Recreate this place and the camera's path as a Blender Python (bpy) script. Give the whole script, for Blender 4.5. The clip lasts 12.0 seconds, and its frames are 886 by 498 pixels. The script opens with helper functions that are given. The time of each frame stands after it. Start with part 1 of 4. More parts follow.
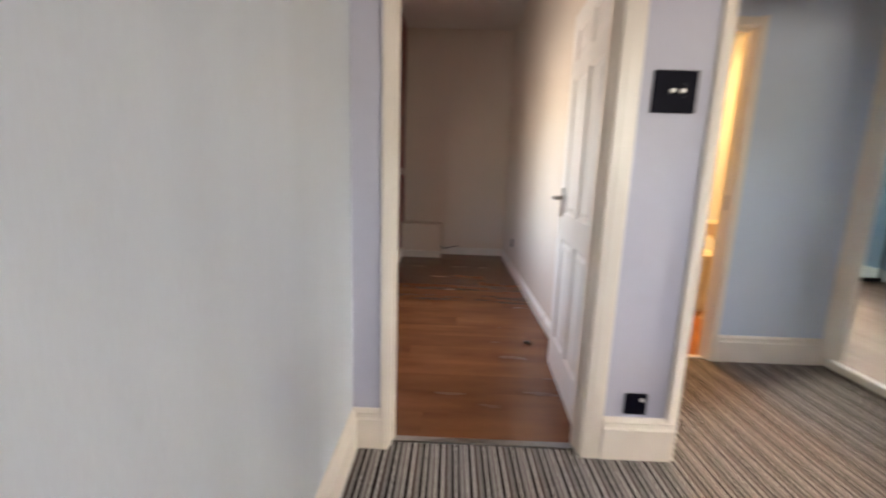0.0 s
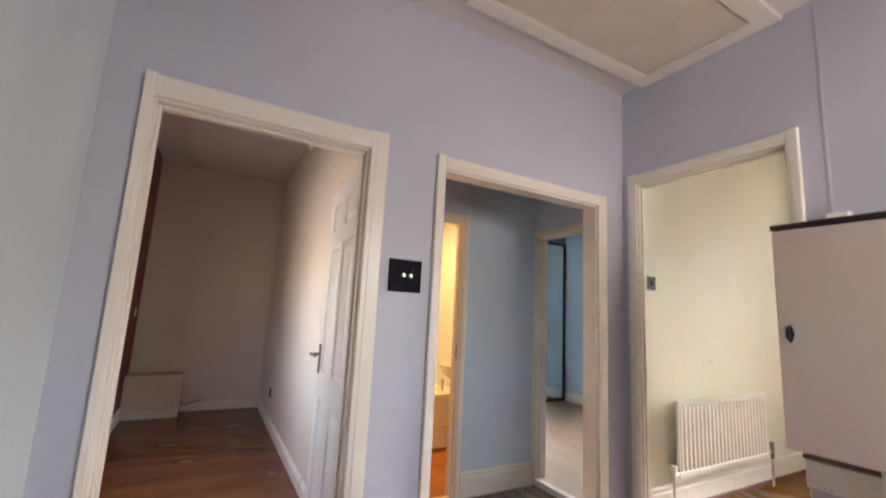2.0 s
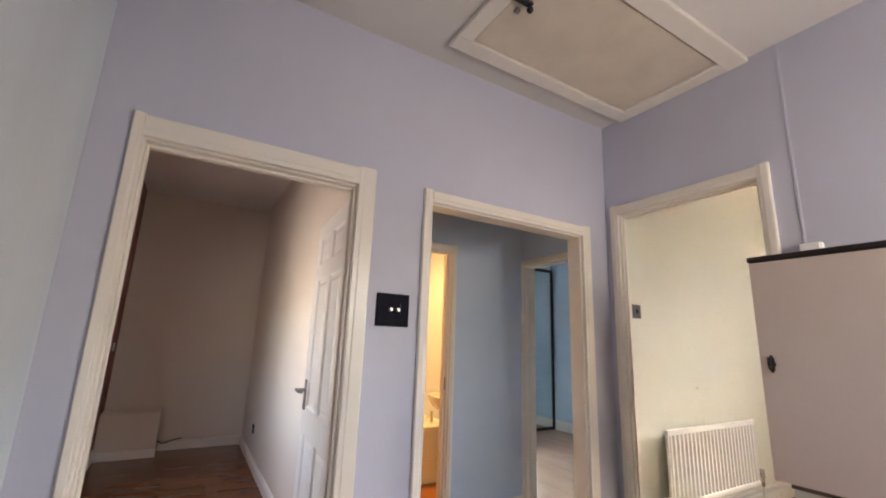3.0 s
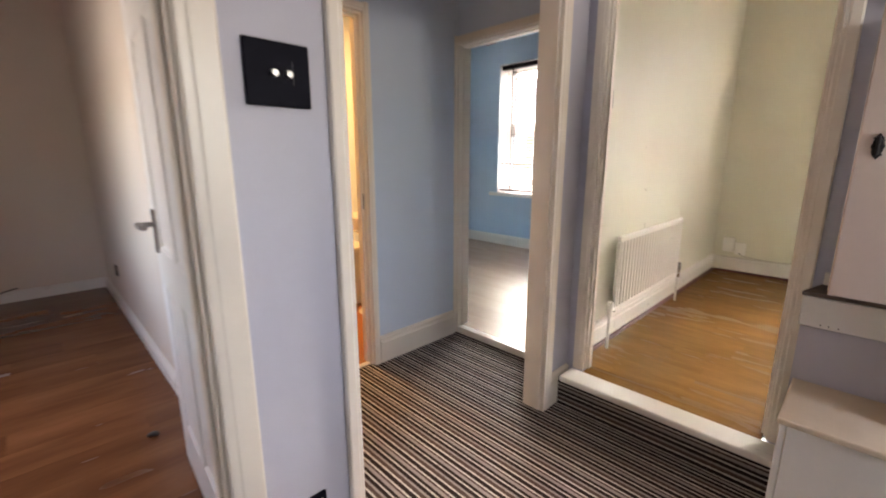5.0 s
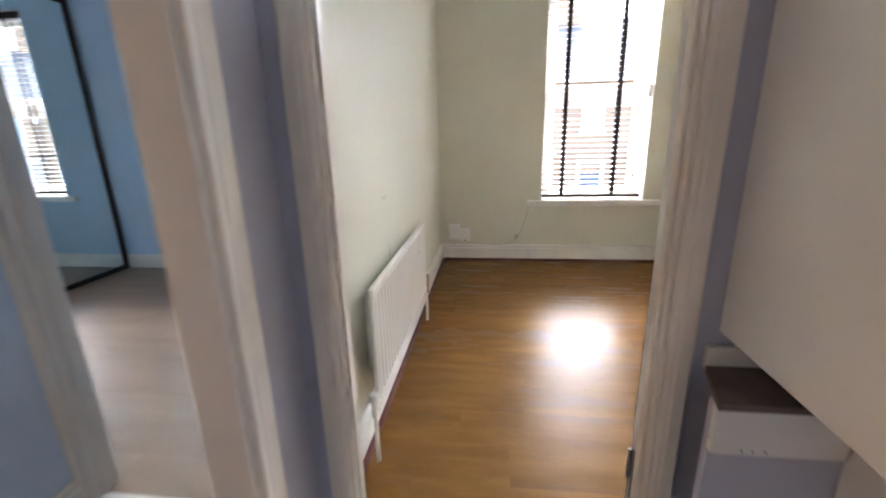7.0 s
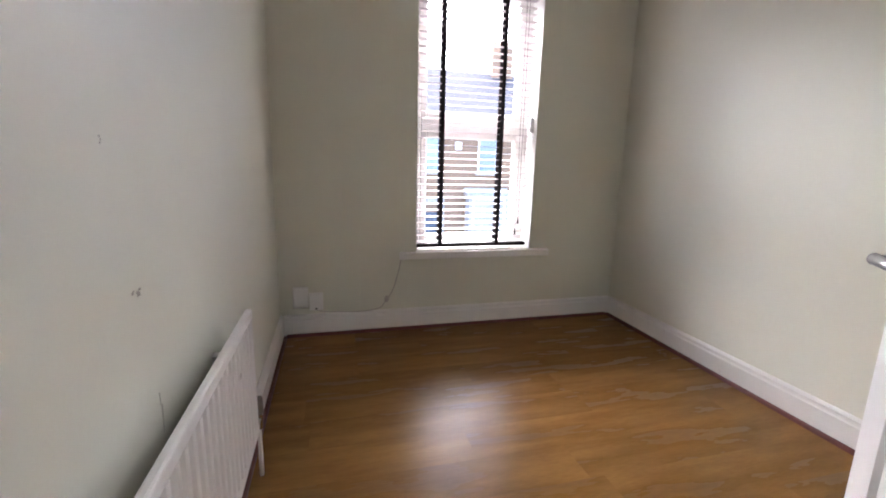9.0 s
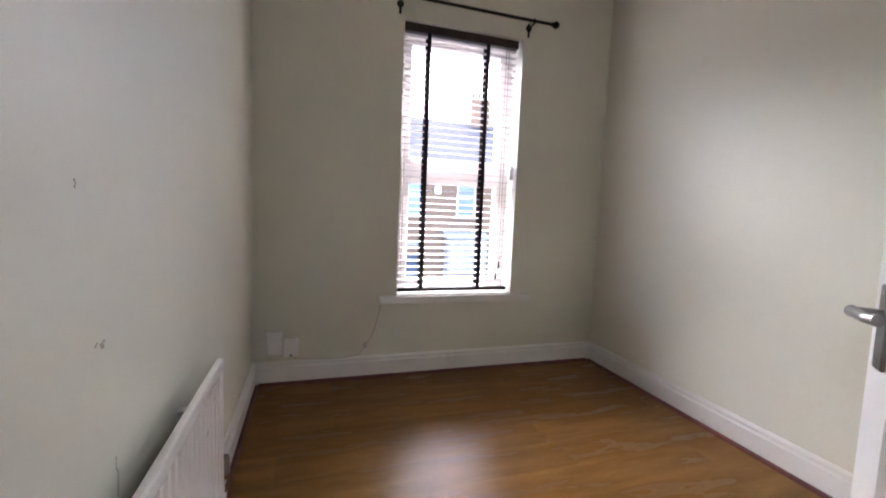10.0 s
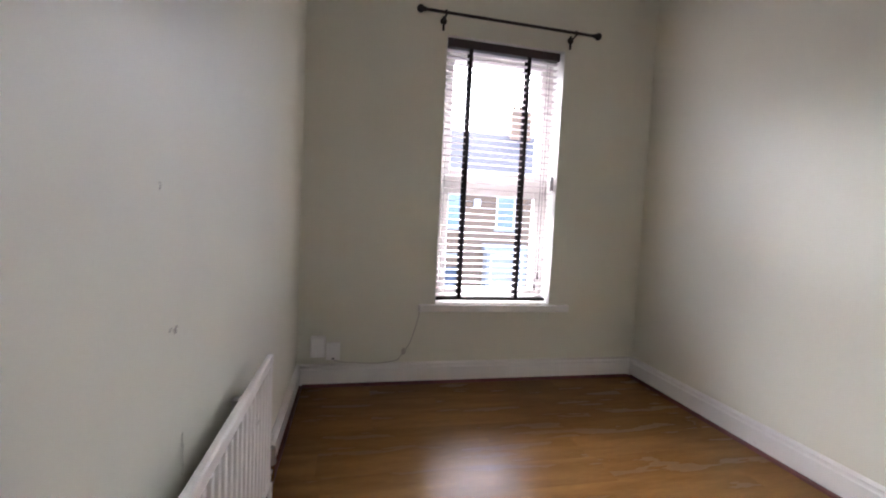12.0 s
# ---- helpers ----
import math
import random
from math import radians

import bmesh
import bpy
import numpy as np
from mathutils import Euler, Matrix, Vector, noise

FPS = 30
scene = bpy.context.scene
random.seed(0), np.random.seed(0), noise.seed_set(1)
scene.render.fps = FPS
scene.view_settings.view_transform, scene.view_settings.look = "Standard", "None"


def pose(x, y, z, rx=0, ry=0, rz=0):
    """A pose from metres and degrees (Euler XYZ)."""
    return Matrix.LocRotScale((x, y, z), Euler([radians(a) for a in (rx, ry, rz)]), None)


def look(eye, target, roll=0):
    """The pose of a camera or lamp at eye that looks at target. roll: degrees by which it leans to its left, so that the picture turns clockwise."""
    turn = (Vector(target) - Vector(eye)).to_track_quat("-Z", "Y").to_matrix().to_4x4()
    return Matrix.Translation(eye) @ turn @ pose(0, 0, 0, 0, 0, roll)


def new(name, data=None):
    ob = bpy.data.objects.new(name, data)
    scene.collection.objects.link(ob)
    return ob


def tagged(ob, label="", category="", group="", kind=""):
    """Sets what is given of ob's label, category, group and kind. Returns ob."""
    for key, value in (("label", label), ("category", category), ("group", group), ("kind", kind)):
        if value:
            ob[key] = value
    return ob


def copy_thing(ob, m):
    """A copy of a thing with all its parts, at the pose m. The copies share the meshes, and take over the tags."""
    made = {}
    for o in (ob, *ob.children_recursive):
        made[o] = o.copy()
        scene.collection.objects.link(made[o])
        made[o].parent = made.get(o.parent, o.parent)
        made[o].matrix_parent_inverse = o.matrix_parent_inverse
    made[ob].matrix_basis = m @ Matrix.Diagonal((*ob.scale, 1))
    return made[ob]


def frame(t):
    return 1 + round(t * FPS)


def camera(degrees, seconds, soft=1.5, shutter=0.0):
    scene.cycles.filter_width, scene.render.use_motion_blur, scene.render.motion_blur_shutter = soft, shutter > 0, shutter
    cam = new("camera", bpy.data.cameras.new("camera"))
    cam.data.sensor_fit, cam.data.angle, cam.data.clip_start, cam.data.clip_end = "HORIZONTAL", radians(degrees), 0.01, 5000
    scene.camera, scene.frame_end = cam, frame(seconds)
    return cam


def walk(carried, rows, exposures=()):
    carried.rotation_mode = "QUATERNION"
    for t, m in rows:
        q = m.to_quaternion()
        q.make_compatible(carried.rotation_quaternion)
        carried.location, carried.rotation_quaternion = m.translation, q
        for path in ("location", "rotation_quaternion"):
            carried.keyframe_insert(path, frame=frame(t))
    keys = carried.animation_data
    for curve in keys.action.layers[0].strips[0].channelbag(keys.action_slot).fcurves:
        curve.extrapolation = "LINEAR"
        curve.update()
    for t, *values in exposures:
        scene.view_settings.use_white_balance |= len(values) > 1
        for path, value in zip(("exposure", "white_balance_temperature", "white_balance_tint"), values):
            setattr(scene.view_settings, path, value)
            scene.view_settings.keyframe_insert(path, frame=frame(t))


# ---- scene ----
cam = camera(93.4, 12.0, soft=1.8, shutter=0.5)
PATH = [
    (0, (-2.229, -1.554, 1.129), (-2.259, 0.412, 0.765), 1.9),
    (0.5, (-2.225, -1.628, 1.167), (-1.682, 0.273, 0.867), 2.4),
    (1, (-2.206, -1.655, 1.19), (-1.36, 0.15, 1.031), 2.8),
    (1.5, (-2.204, -1.675, 1.232), (-1.268, 0.09, 1.308), 3.1),
    (2, (-2.209, -1.688, 1.274), (-1.254, 0.043, 1.579), 3.0),
    (2.5, (-2.217, -1.7, 1.299), (-1.251, -0.008, 1.748), 2.6),
    (3, (-2.219, -1.705, 1.307), (-1.228, -0.021, 1.734), 2.1),
    (3.5, (-2.215, -1.673, 1.258), (-1.189, 0.03, 1.477), 1.7),
    (3.7, (-2.207, -1.645, 1.225), (-1.169, 0.06, 1.351), 1.5),
    (5.3, (-1.852, -0.882, 1.252), (-0.374, 0.366, 0.742), -0.2),
    (5.5, (-1.821, -0.831, 1.295), (-0.261, 0.303, 0.764), -0.5),
    (6, (-1.619, -0.71, 1.264), (0.113, 0.132, 0.724), -1.0),
    (6.5, (-1.26, -0.578, 1.32), (0.596, -0.059, 0.784), -1.0),
    (7, (-0.885, -0.474, 1.322), (1.023, -0.238, 0.775), -1.4),
    (7.5, (-0.488, -0.417, 1.312), (1.431, -0.43, 0.766), -0.8),
    (7.7, (-0.355, -0.407, 1.308), (1.565, -0.52, 0.776), -0.6),
    (9.5, (0.074, -0.327, 1.271), (1.96, -0.918, 0.966), 1.9),
    (10, (0.074, -0.326, 1.286), (1.971, -0.936, 1.112), 2.3),
    (10.5, (0.074, -0.323, 1.291), (1.977, -0.934, 1.234), 2.6),
    (11, (0.066, -0.319, 1.304), (1.975, -0.918, 1.318), 2.8),
    (11.5, (0.072, -0.32, 1.295), (1.994, -0.87, 1.256), 2.8),
    (12, (0.034, -0.315, 1.267), (1.983, -0.745, 1.145), 2.8),
]
EXPOSURE = [(0, 5.4, 7400, 10), (1.5, 5.25, 7200, 11), (3.0, 5.2, 7200, 12), (3.7, 5.2, 7200, 12), (5.5, 5.2, 7200, 12), (6.0, 5.2, 6900, 12), (6.6, 5.05, 6100, 9), (7.0, 5.0, 6050, 9), (7.6, 4.85, 6050, 10), (9.4, 4.2, 5900, 17), (12, 4.15, 5850, 17)]
walk(cam, [(t, look(eye, target, roll)) for t, eye, target, roll in PATH], EXPOSURE)

# ---- world, sun, large lights ----
world = bpy.data.worlds.new("sky")
scene.world = world
world.use_nodes = True
wn, wl = world.node_tree.nodes, world.node_tree.links
wn.clear()
sky = wn.new("ShaderNodeTexSky")
sky.sky_type = "NISHITA"
sky.sun_disc = False
sky.sun_elevation = radians(46)
sky.sun_rotation = radians(83)
sky.air_density, sky.dust_density, sky.ozone_density = 1.0, 4.0, 0.7
bg = wn.new("ShaderNodeBackground")
bg.inputs["Strength"].default_value = 0.15
wo = wn.new("ShaderNodeOutputWorld")
wl.new(sky.outputs[0], bg.inputs["Color"])
wl.new(bg.outputs[0], wo.inputs["Surface"])

sun = new("sun", bpy.data.lights.new("sun", "SUN"))
sun.data.energy, sun.data.angle, sun.data.color = 3.3, radians(80), (1.0, 0.96, 0.90)
sun.matrix_basis = look((34, 4, 35), (0, 0, 0))


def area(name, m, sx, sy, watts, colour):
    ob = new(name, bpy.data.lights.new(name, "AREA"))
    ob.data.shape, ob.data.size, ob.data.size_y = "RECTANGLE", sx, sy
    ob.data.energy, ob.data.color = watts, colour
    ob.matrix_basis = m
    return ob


# fill lamps added for daylight: unseen stair opening behind the walk, unseen bedroom window
area("stair_fill_light", look((-0.75, -2.70, 1.60), (-1.3, 0, 0.2)), 0.9, 0.9, 0.78, (1.0, 0.95, 0.90))
area("bedroom_unseen_window_light", look((-2.865, 1.43, 1.3), (-1.6, 1.25, 0.8)), 0.50, 0.95, 0.30, (1.0, 0.80, 0.62))
area("bathroom_lamp_light", look((-0.7, 2.3, 2.36), (-0.7, 2.3, 0)), 0.25, 0.25, 1.45, (1.0, 0.51, 0.17))


# ---- materials ----
def mat(name, base, rough=0.6, metal=0.0, var=0.08, scale=2.0, fine=90.0, bump=0.0, stretch=(1, 1, 1), coat=0.0, alt=None, per_piece=0.0, spec=0.5, wave=0.0, detail=5):
    m = bpy.data.materials.new(name)
    m.use_nodes = True
    n, l = m.node_tree.nodes, m.node_tree.links
    b = n["Principled BSDF"]
    b.inputs["Roughness"].default_value = rough
    b.inputs["Metallic"].default_value = metal
    b.inputs["Coat Weight"].default_value = coat
    b.inputs["Specular IOR Level"].default_value = spec
    tc, mp = n.new("ShaderNodeTexCoord"), n.new("ShaderNodeMapping")
    l.new(tc.outputs["Object"], mp.inputs["Vector"])
    mp.inputs["Scale"].default_value = stretch
    big, small = n.new("ShaderNodeTexNoise"), n.new("ShaderNodeTexNoise")
    big.inputs["Scale"].default_value, small.inputs["Scale"].default_value = scale, fine
    big.inputs["Detail"].default_value = detail
    small.inputs["Detail"].default_value = 3
    vec = mp.outputs[0]
    if per_piece:
        oi, add = n.new("ShaderNodeObjectInfo"), n.new("ShaderNodeVectorMath")
        sc = n.new("ShaderNodeVectorMath")
        sc.operation = "SCALE"
        sc.inputs[0].default_value = (37.0, 53.0, 71.0)
        l.new(oi.outputs["Random"], sc.inputs["Scale"])
        l.new(vec, add.inputs[0])
        l.new(sc.outputs[0], add.inputs[1])
        vec = add.outputs[0]
    l.new(vec, big.inputs["Vector"])
    l.new(vec, small.inputs["Vector"])
    mix = n.new("ShaderNodeMix")
    mix.data_type = "RGBA"
    a2 = alt or tuple(c * (1 - 2 * var) for c in base)
    mix.inputs["A"].default_value = (*base, 1)
    mix.inputs["B"].default_value = (*a2, 1)
    ramp = n.new("ShaderNodeMapRange")
    ramp.inputs["From Min"].default_value, ramp.inputs["From Max"].default_value = 0.3, 0.7
    l.new(big.outputs["Fac"], ramp.inputs["Value"])
    l.new(ramp.outputs[0], mix.inputs["Factor"])
    fm = n.new("ShaderNodeMix")
    fm.data_type, fm.blend_type = "RGBA", "MULTIPLY"
    fm.inputs["Factor"].default_value = 1.0
    fr = n.new("ShaderNodeMapRange")
    fr.inputs["To Min"].default_value, fr.inputs["To Max"].default_value = 1 - var, 1 + var * 0.6
    l.new(small.outputs["Fac"], fr.inputs["Value"])
    l.new(mix.outputs["Result"], fm.inputs["A"])
    l.new(fr.outputs[0], fm.inputs["B"])
    col = fm.outputs["Result"]
    if per_piece:
        pr, pm = n.new("ShaderNodeMapRange"), n.new("ShaderNodeMix")
        pm.data_type, pm.blend_type = "RGBA", "MULTIPLY"
        pm.inputs["Factor"].default_value = 1.0
        pr.inputs["To Min"].default_value, pr.inputs["To Max"].default_value = 1 - per_piece, 1 + per_piece
        l.new(oi.outputs["Random"], pr.inputs["Value"])
        l.new(col, pm.inputs["A"])
        l.new(pr.outputs[0], pm.inputs["B"])
        col = pm.outputs["Result"]
    l.new(col, b.inputs["Base Color"])
    rr = n.new("ShaderNodeMapRange")
    rr.inputs["To Min"].default_value, rr.inputs["To Max"].default_value = max(0.02, rough - 0.07), min(1, rough + 0.07)
    l.new(big.outputs["Fac"], rr.inputs["Value"])
    l.new(rr.outputs[0], b.inputs["Roughness"])
    if bump:
        bp = n.new("ShaderNodeBump")
        bp.inputs["Strength"].default_value, bp.inputs["Distance"].default_value = bump, 0.004
        l.new(small.outputs["Fac"], bp.inputs["Height"])
        if wave:
            wn_, wb = n.new("ShaderNodeTexNoise"), n.new("ShaderNodeBump")
            wn_.inputs["Scale"].default_value, wn_.inputs["Detail"].default_value = 5.5, 2
            wb.inputs["Strength"].default_value, wb.inputs["Distance"].default_value = wave, 0.02
            l.new(vec, wn_.inputs["Vector"])
            l.new(wn_.outputs["Fac"], wb.inputs["Height"])
            l.new(wb.outputs[0], bp.inputs["Normal"])
        l.new(bp.outputs[0], b.inputs["Normal"])
    return m


def carpet_material():
    """Loop-pile carpet with stripes along y; on the riser the stripes follow the height."""
    m = bpy.data.materials.new("striped_carpet")
    m.use_nodes = True
    n, l = m.node_tree.nodes, m.node_tree.links
    b = n["Principled BSDF"]
    b.inputs["Roughness"].default_value = 0.95
    b.inputs["Specular IOR Level"].default_value = 0.15
    tc, sx = n.new("ShaderNodeTexCoord"), n.new("ShaderNodeSeparateXYZ")
    l.new(tc.outputs["Object"], sx.inputs[0])
    add, wob, wm = n.new("ShaderNodeMath"), n.new("ShaderNodeTexNoise"), n.new("ShaderNodeMath")
    l.new(sx.outputs["X"], add.inputs[0])
    l.new(sx.outputs["Z"], add.inputs[1])
    wob.inputs["Scale"].default_value = 120.0
    l.new(tc.outputs["Object"], wob.inputs["Vector"])
    wm.operation = "MULTIPLY_ADD"
    wm.inputs[1].default_value = 0.006
    l.new(wob.outputs["Fac"], wm.inputs[0])
    l.new(add.outputs[0], wm.inputs[2])
    dv, fr = n.new("ShaderNodeMath"), n.new("ShaderNodeMath")
    dv.operation, fr.operation = "DIVIDE", "FRACT"
    dv.inputs[1].default_value = 0.118
    l.new(wm.outputs[0], dv.inputs[0])
    l.new(dv.outputs[0], fr.inputs[0])
    cr = n.new("ShaderNodeValToRGB")
    cr.color_ramp.interpolation = "CONSTANT"
    dark, brown, grey, cream = (0.024, 0.017, 0.016, 1), (0.085, 0.060, 0.054, 1), (0.33, 0.31, 0.30, 1), (0.64, 0.61, 0.58, 1)
    stops = [(0.0, dark), (0.16, cream), (0.22, brown), (0.36, grey), (0.44, dark), (0.58, cream), (0.63, dark), (0.75, grey), (0.86, brown), (0.94, cream)]
    el = cr.color_ramp.elements
    el[0].position, el[0].color = stops[0]
    el[1].position, el[1].color = stops[-1]
    for p, c in stops[1:-1]:
        e = el.new(p)
        e.color = c
    l.new(fr.outputs[0], cr.inputs[0])
    pile = n.new("ShaderNodeTexNoise")
    pile.inputs["Scale"].default_value = 420.0
    l.new(tc.outputs["Object"], pile.inputs["Vector"])
    pm, pr = n.new("ShaderNodeMix"), n.new("ShaderNodeMapRange")
    pm.data_type, pm.blend_type = "RGBA", "MULTIPLY"
    pm.inputs["Factor"].default_value = 1.0
    pr.inputs["To Min"].default_value, pr.inputs["To Max"].default_value = 0.6, 1.3
    l.new(pile.outputs["Fac"], pr.inputs["Value"])
    l.new(cr.outputs[0], pm.inputs["A"])
    l.new(pr.outputs[0], pm.inputs["B"])
    l.new(pm.outputs["Result"], b.inputs["Base Color"])
    bp = n.new("ShaderNodeBump")
    bp.inputs["Strength"].default_value, bp.inputs["Distance"].default_value = 0.7, 0.004
    l.new(pile.outputs["Fac"], bp.inputs["Height"])
    l.new(bp.outputs[0], b.inputs["Normal"])
    return m


def glass_material():
    m = bpy.data.materials.new("window_glass")
    m.use_nodes = True
    b = m.node_tree.nodes["Principled BSDF"]
    b.inputs["Transmission Weight"].default_value = 1.0
    b.inputs["Roughness"].default_value = 0.0
    b.inputs["IOR"].default_value = 1.05
    return m


def slat_material():
    """Thin pale slats that let a little daylight through."""
    m = mat("pale_blind_slat", (0.46, 0.41, 0.415), 0.4, var=0.05, scale=8, fine=60, stretch=(1, 0.1, 1))
    n, l = m.node_tree.nodes, m.node_tree.links
    tr, mx = n.new("ShaderNodeBsdfTranslucent"), n.new("ShaderNodeMixShader")
    tr.inputs["Color"].default_value = (0.86, 0.78, 0.78, 1)
    mx.inputs["Fac"].default_value = 0.18
    l.new(n["Principled BSDF"].outputs[0], mx.inputs[1])
    l.new(tr.outputs[0], mx.inputs[2])
    l.new(mx.outputs[0], n["Material Output"].inputs["Surface"])
    return m


M = {
    "lilac": mat("lilac_wall_paint", (0.53, 0.53, 0.62), 0.55, var=0.03, scale=1.3, fine=220, bump=0.05, wave=0.10),
    "green": mat("pale_green_wall_paint", (0.76, 0.755, 0.645), 0.48, var=0.035, scale=1.1, fine=220, bump=0.05, wave=0.14),
    # vertical tone bands in the colour stand in for shading on uneven plaster
    "pale_grey_banded_shade": mat("pale_grey_wall_banded_shade", (0.62, 0.675, 0.72), 0.5, var=0.08, scale=1.6, fine=220, bump=0.06, stretch=(1, 1.6, 0.12)),
    # lilac paint made bluer and lighter, standing in for daylight on the lobby walls
    "lilac_lit_blue": mat("lilac_wall_paint_lit_blue", (0.57, 0.655, 0.77), 0.55, var=0.03, scale=1.3, fine=220, bump=0.05, wave=0.08),
    "mark": mat("chipped_plaster", (0.58, 0.56, 0.48), 0.8, var=0.2, scale=60, fine=300, bump=0.2),
    "blue": mat("blue_wall_paint", (0.45, 0.60, 0.75), 0.55, var=0.03, scale=1.3, fine=220, bump=0.05),
    "white_wall": mat("off_white_wall_paint", (0.72, 0.655, 0.58), 0.5, var=0.03, scale=1.0, fine=220, bump=0.05, wave=0.08),
    "red_wall": mat("dark_red_wall_paint", (0.20, 0.024, 0.024), 0.5, var=0.08, scale=2.0, fine=200, bump=0.04),
    "cream_wall": mat("cream_wall_paint", (0.80, 0.72, 0.55), 0.4, var=0.03, scale=1.0, fine=200, bump=0.03),
    "ceiling": mat("ceiling_paint", (0.72, 0.68, 0.65), 0.8, var=0.03, scale=1.5, fine=160, bump=0.1),
    "gloss": mat("cream_gloss_paint", (0.80, 0.735, 0.655), 0.32, var=0.015, scale=5, fine=60, bump=0.02),
    "white_gloss": mat("white_gloss_paint", (0.80, 0.79, 0.76), 0.3, var=0.025, scale=5, fine=60, bump=0.03),
    "door_white": mat("white_door_paint", (0.80, 0.80, 0.79), 0.35, var=0.02, scale=6, fine=150, bump=0.06, stretch=(1, 1, 0.2)),
    "plastic": mat("white_plastic", (0.88, 0.87, 0.84), 0.35, var=0.02, scale=8),
    "cup": mat("blush_white_cupboard_paint", (0.66, 0.54, 0.475), 0.35, var=0.03, scale=3, fine=90, bump=0.04),
    "metal": mat("brushed_steel", (0.33, 0.32, 0.31), 0.32, 1.0, var=0.1, scale=30, fine=300),
    "dark_steel": mat("dark_steel", (0.10, 0.10, 0.11), 0.45, 0.5, var=0.1, scale=30),
    "chrome": mat("chrome", (0.75, 0.75, 0.75), 0.12, 1.0, var=0.03, scale=20),
    "black": mat("black_plastic", (0.005, 0.005, 0.012), 0.5, var=0.1, scale=20, spec=0.06),
    "iron": mat("black_iron", (0.012, 0.010, 0.012), 0.45, 0.4, var=0.2, scale=40, fine=200, bump=0.1),
    "dark_wood": mat("espresso_stained_wood", (0.030, 0.016, 0.016), 0.35, var=0.2, scale=6, fine=60, stretch=(1, 0.1, 1)),
    "slat": slat_material(),
    "tape": mat("dark_blind_tape", (0.018, 0.012, 0.014), 0.8, var=0.15, scale=30, fine=400),
    "bead": mat("dark_brown_beading", (0.14, 0.024, 0.015), 0.45, var=0.2, scale=10),
    "rail": mat("varnished_pine", (0.62, 0.27, 0.09), 0.22, var=0.12, scale=6, fine=80, stretch=(0.1, 1, 1), coat=0.4),
    "oak": mat("oak_laminate", (0.275, 0.148, 0.050), 0.26, var=0.2, scale=12, fine=150, stretch=(1.0, 0.16, 1), alt=(0.165, 0.082, 0.026), per_piece=0.07, spec=0.09, detail=5),
    "walnut": mat("brown_laminate", (0.22, 0.088, 0.037), 0.25, var=0.14, scale=7, fine=90, stretch=(0.25, 1.0, 1), alt=(0.125, 0.047, 0.020), per_piece=0.16, detail=3, spec=0.4),
    "ash": mat("grey_brown_laminate", (0.37, 0.285, 0.215), 0.34, var=0.08, scale=7, fine=110, stretch=(1.0, 0.22, 1), alt=(0.32, 0.24, 0.18), per_piece=0.06, spec=0.30),
    "vinyl": mat("orange_brown_vinyl_floor", (0.42, 0.17, 0.05), 0.35, var=0.2, scale=3.5, fine=40, alt=(0.22, 0.075, 0.022)),
    # near-black for floor bases, also put where slits and holes lie in shade
    "subfloor": mat("dark_base_and_gap_shade", (0.03, 0.022, 0.018), 0.9, var=0.2),
    "board_top": mat("worn_brown_board", (0.15, 0.11, 0.10), 0.6, var=0.2, scale=12, fine=120, bump=0.1),
    "box_top": mat("cream_painted_board", (0.72, 0.62, 0.50), 0.45, var=0.06, scale=5, fine=80, bump=0.05),
    "enamel": mat("white_enamel", (0.84, 0.82, 0.78), 0.12, var=0.01, scale=5),
    "bath_panel": mat("white_bath_panel", (0.80, 0.77, 0.73), 0.25, var=0.02, scale=5),
    "red_shade": mat("red_fabric_shade", (0.55, 0.06, 0.04), 0.8, var=0.15, scale=20, fine=200),
    "brick": mat("orange_brick", (0.22, 0.145, 0.09), 0.85, var=0.16, scale=8, fine=60, alt=(0.21, 0.13, 0.08), bump=0.2, per_piece=0.12),
    "slate": mat("grey_slate", (0.08, 0.078, 0.083), 0.8, var=0.15, scale=4, fine=30, bump=0.1, spec=0.05),
    "stone": mat("painted_stone", (0.34, 0.325, 0.30), 0.7, var=0.08, scale=6),
    "asphalt": mat("asphalt", (0.055, 0.055, 0.058), 0.9, var=0.2, scale=3, fine=120, bump=0.2),
    "paving": mat("concrete_paving", (0.26, 0.25, 0.24), 0.85, var=0.12, scale=3, fine=60, bump=0.1),
    "door_green": mat("dark_door_paint", (0.05, 0.07, 0.10), 0.4, var=0.1),
    # pale blue base colour stands in for sky reflected in the panes
    "far_glass": mat("far_window_glass_sky_tint", (0.26, 0.32, 0.36), 0.08, var=0.1, scale=1.5),
    "rubber": mat("grey_cable_sheath", (0.55, 0.52, 0.47), 0.6, var=0.1),
    "dark_cable": mat("dark_cable_sheath", (0.03, 0.03, 0.03), 0.6, var=0.1),
    "carpet": carpet_material(),
    "glass": glass_material(),
}
mirror_mat = bpy.data.materials.new("mirror_silver")
mirror_mat.use_nodes = True
mb = mirror_mat.node_tree.nodes["Principled BSDF"]
mb.inputs["Base Color"].default_value = (0.80, 0.86, 0.84, 1)
mb.inputs["Metallic"].default_value, mb.inputs["Roughness"].default_value = 1.0, 0.015
M["mirror"] = mirror_mat


# ---- building tools ----
def chain(ob):
    m = ob.matrix_basis.copy()
    while ob.parent:
        ob = ob.parent
        m = ob.matrix_basis @ m
    return m


def link_mesh(name, bm, materials):
    me = bpy.data.meshes.new(name)
    bmesh.ops.recalc_face_normals(bm, faces=bm.faces)
    bm.to_mesh(me)
    bm.free()
    for k in materials if isinstance(materials, (list, tuple)) else [materials]:
        me.materials.append(M[k])
    return me


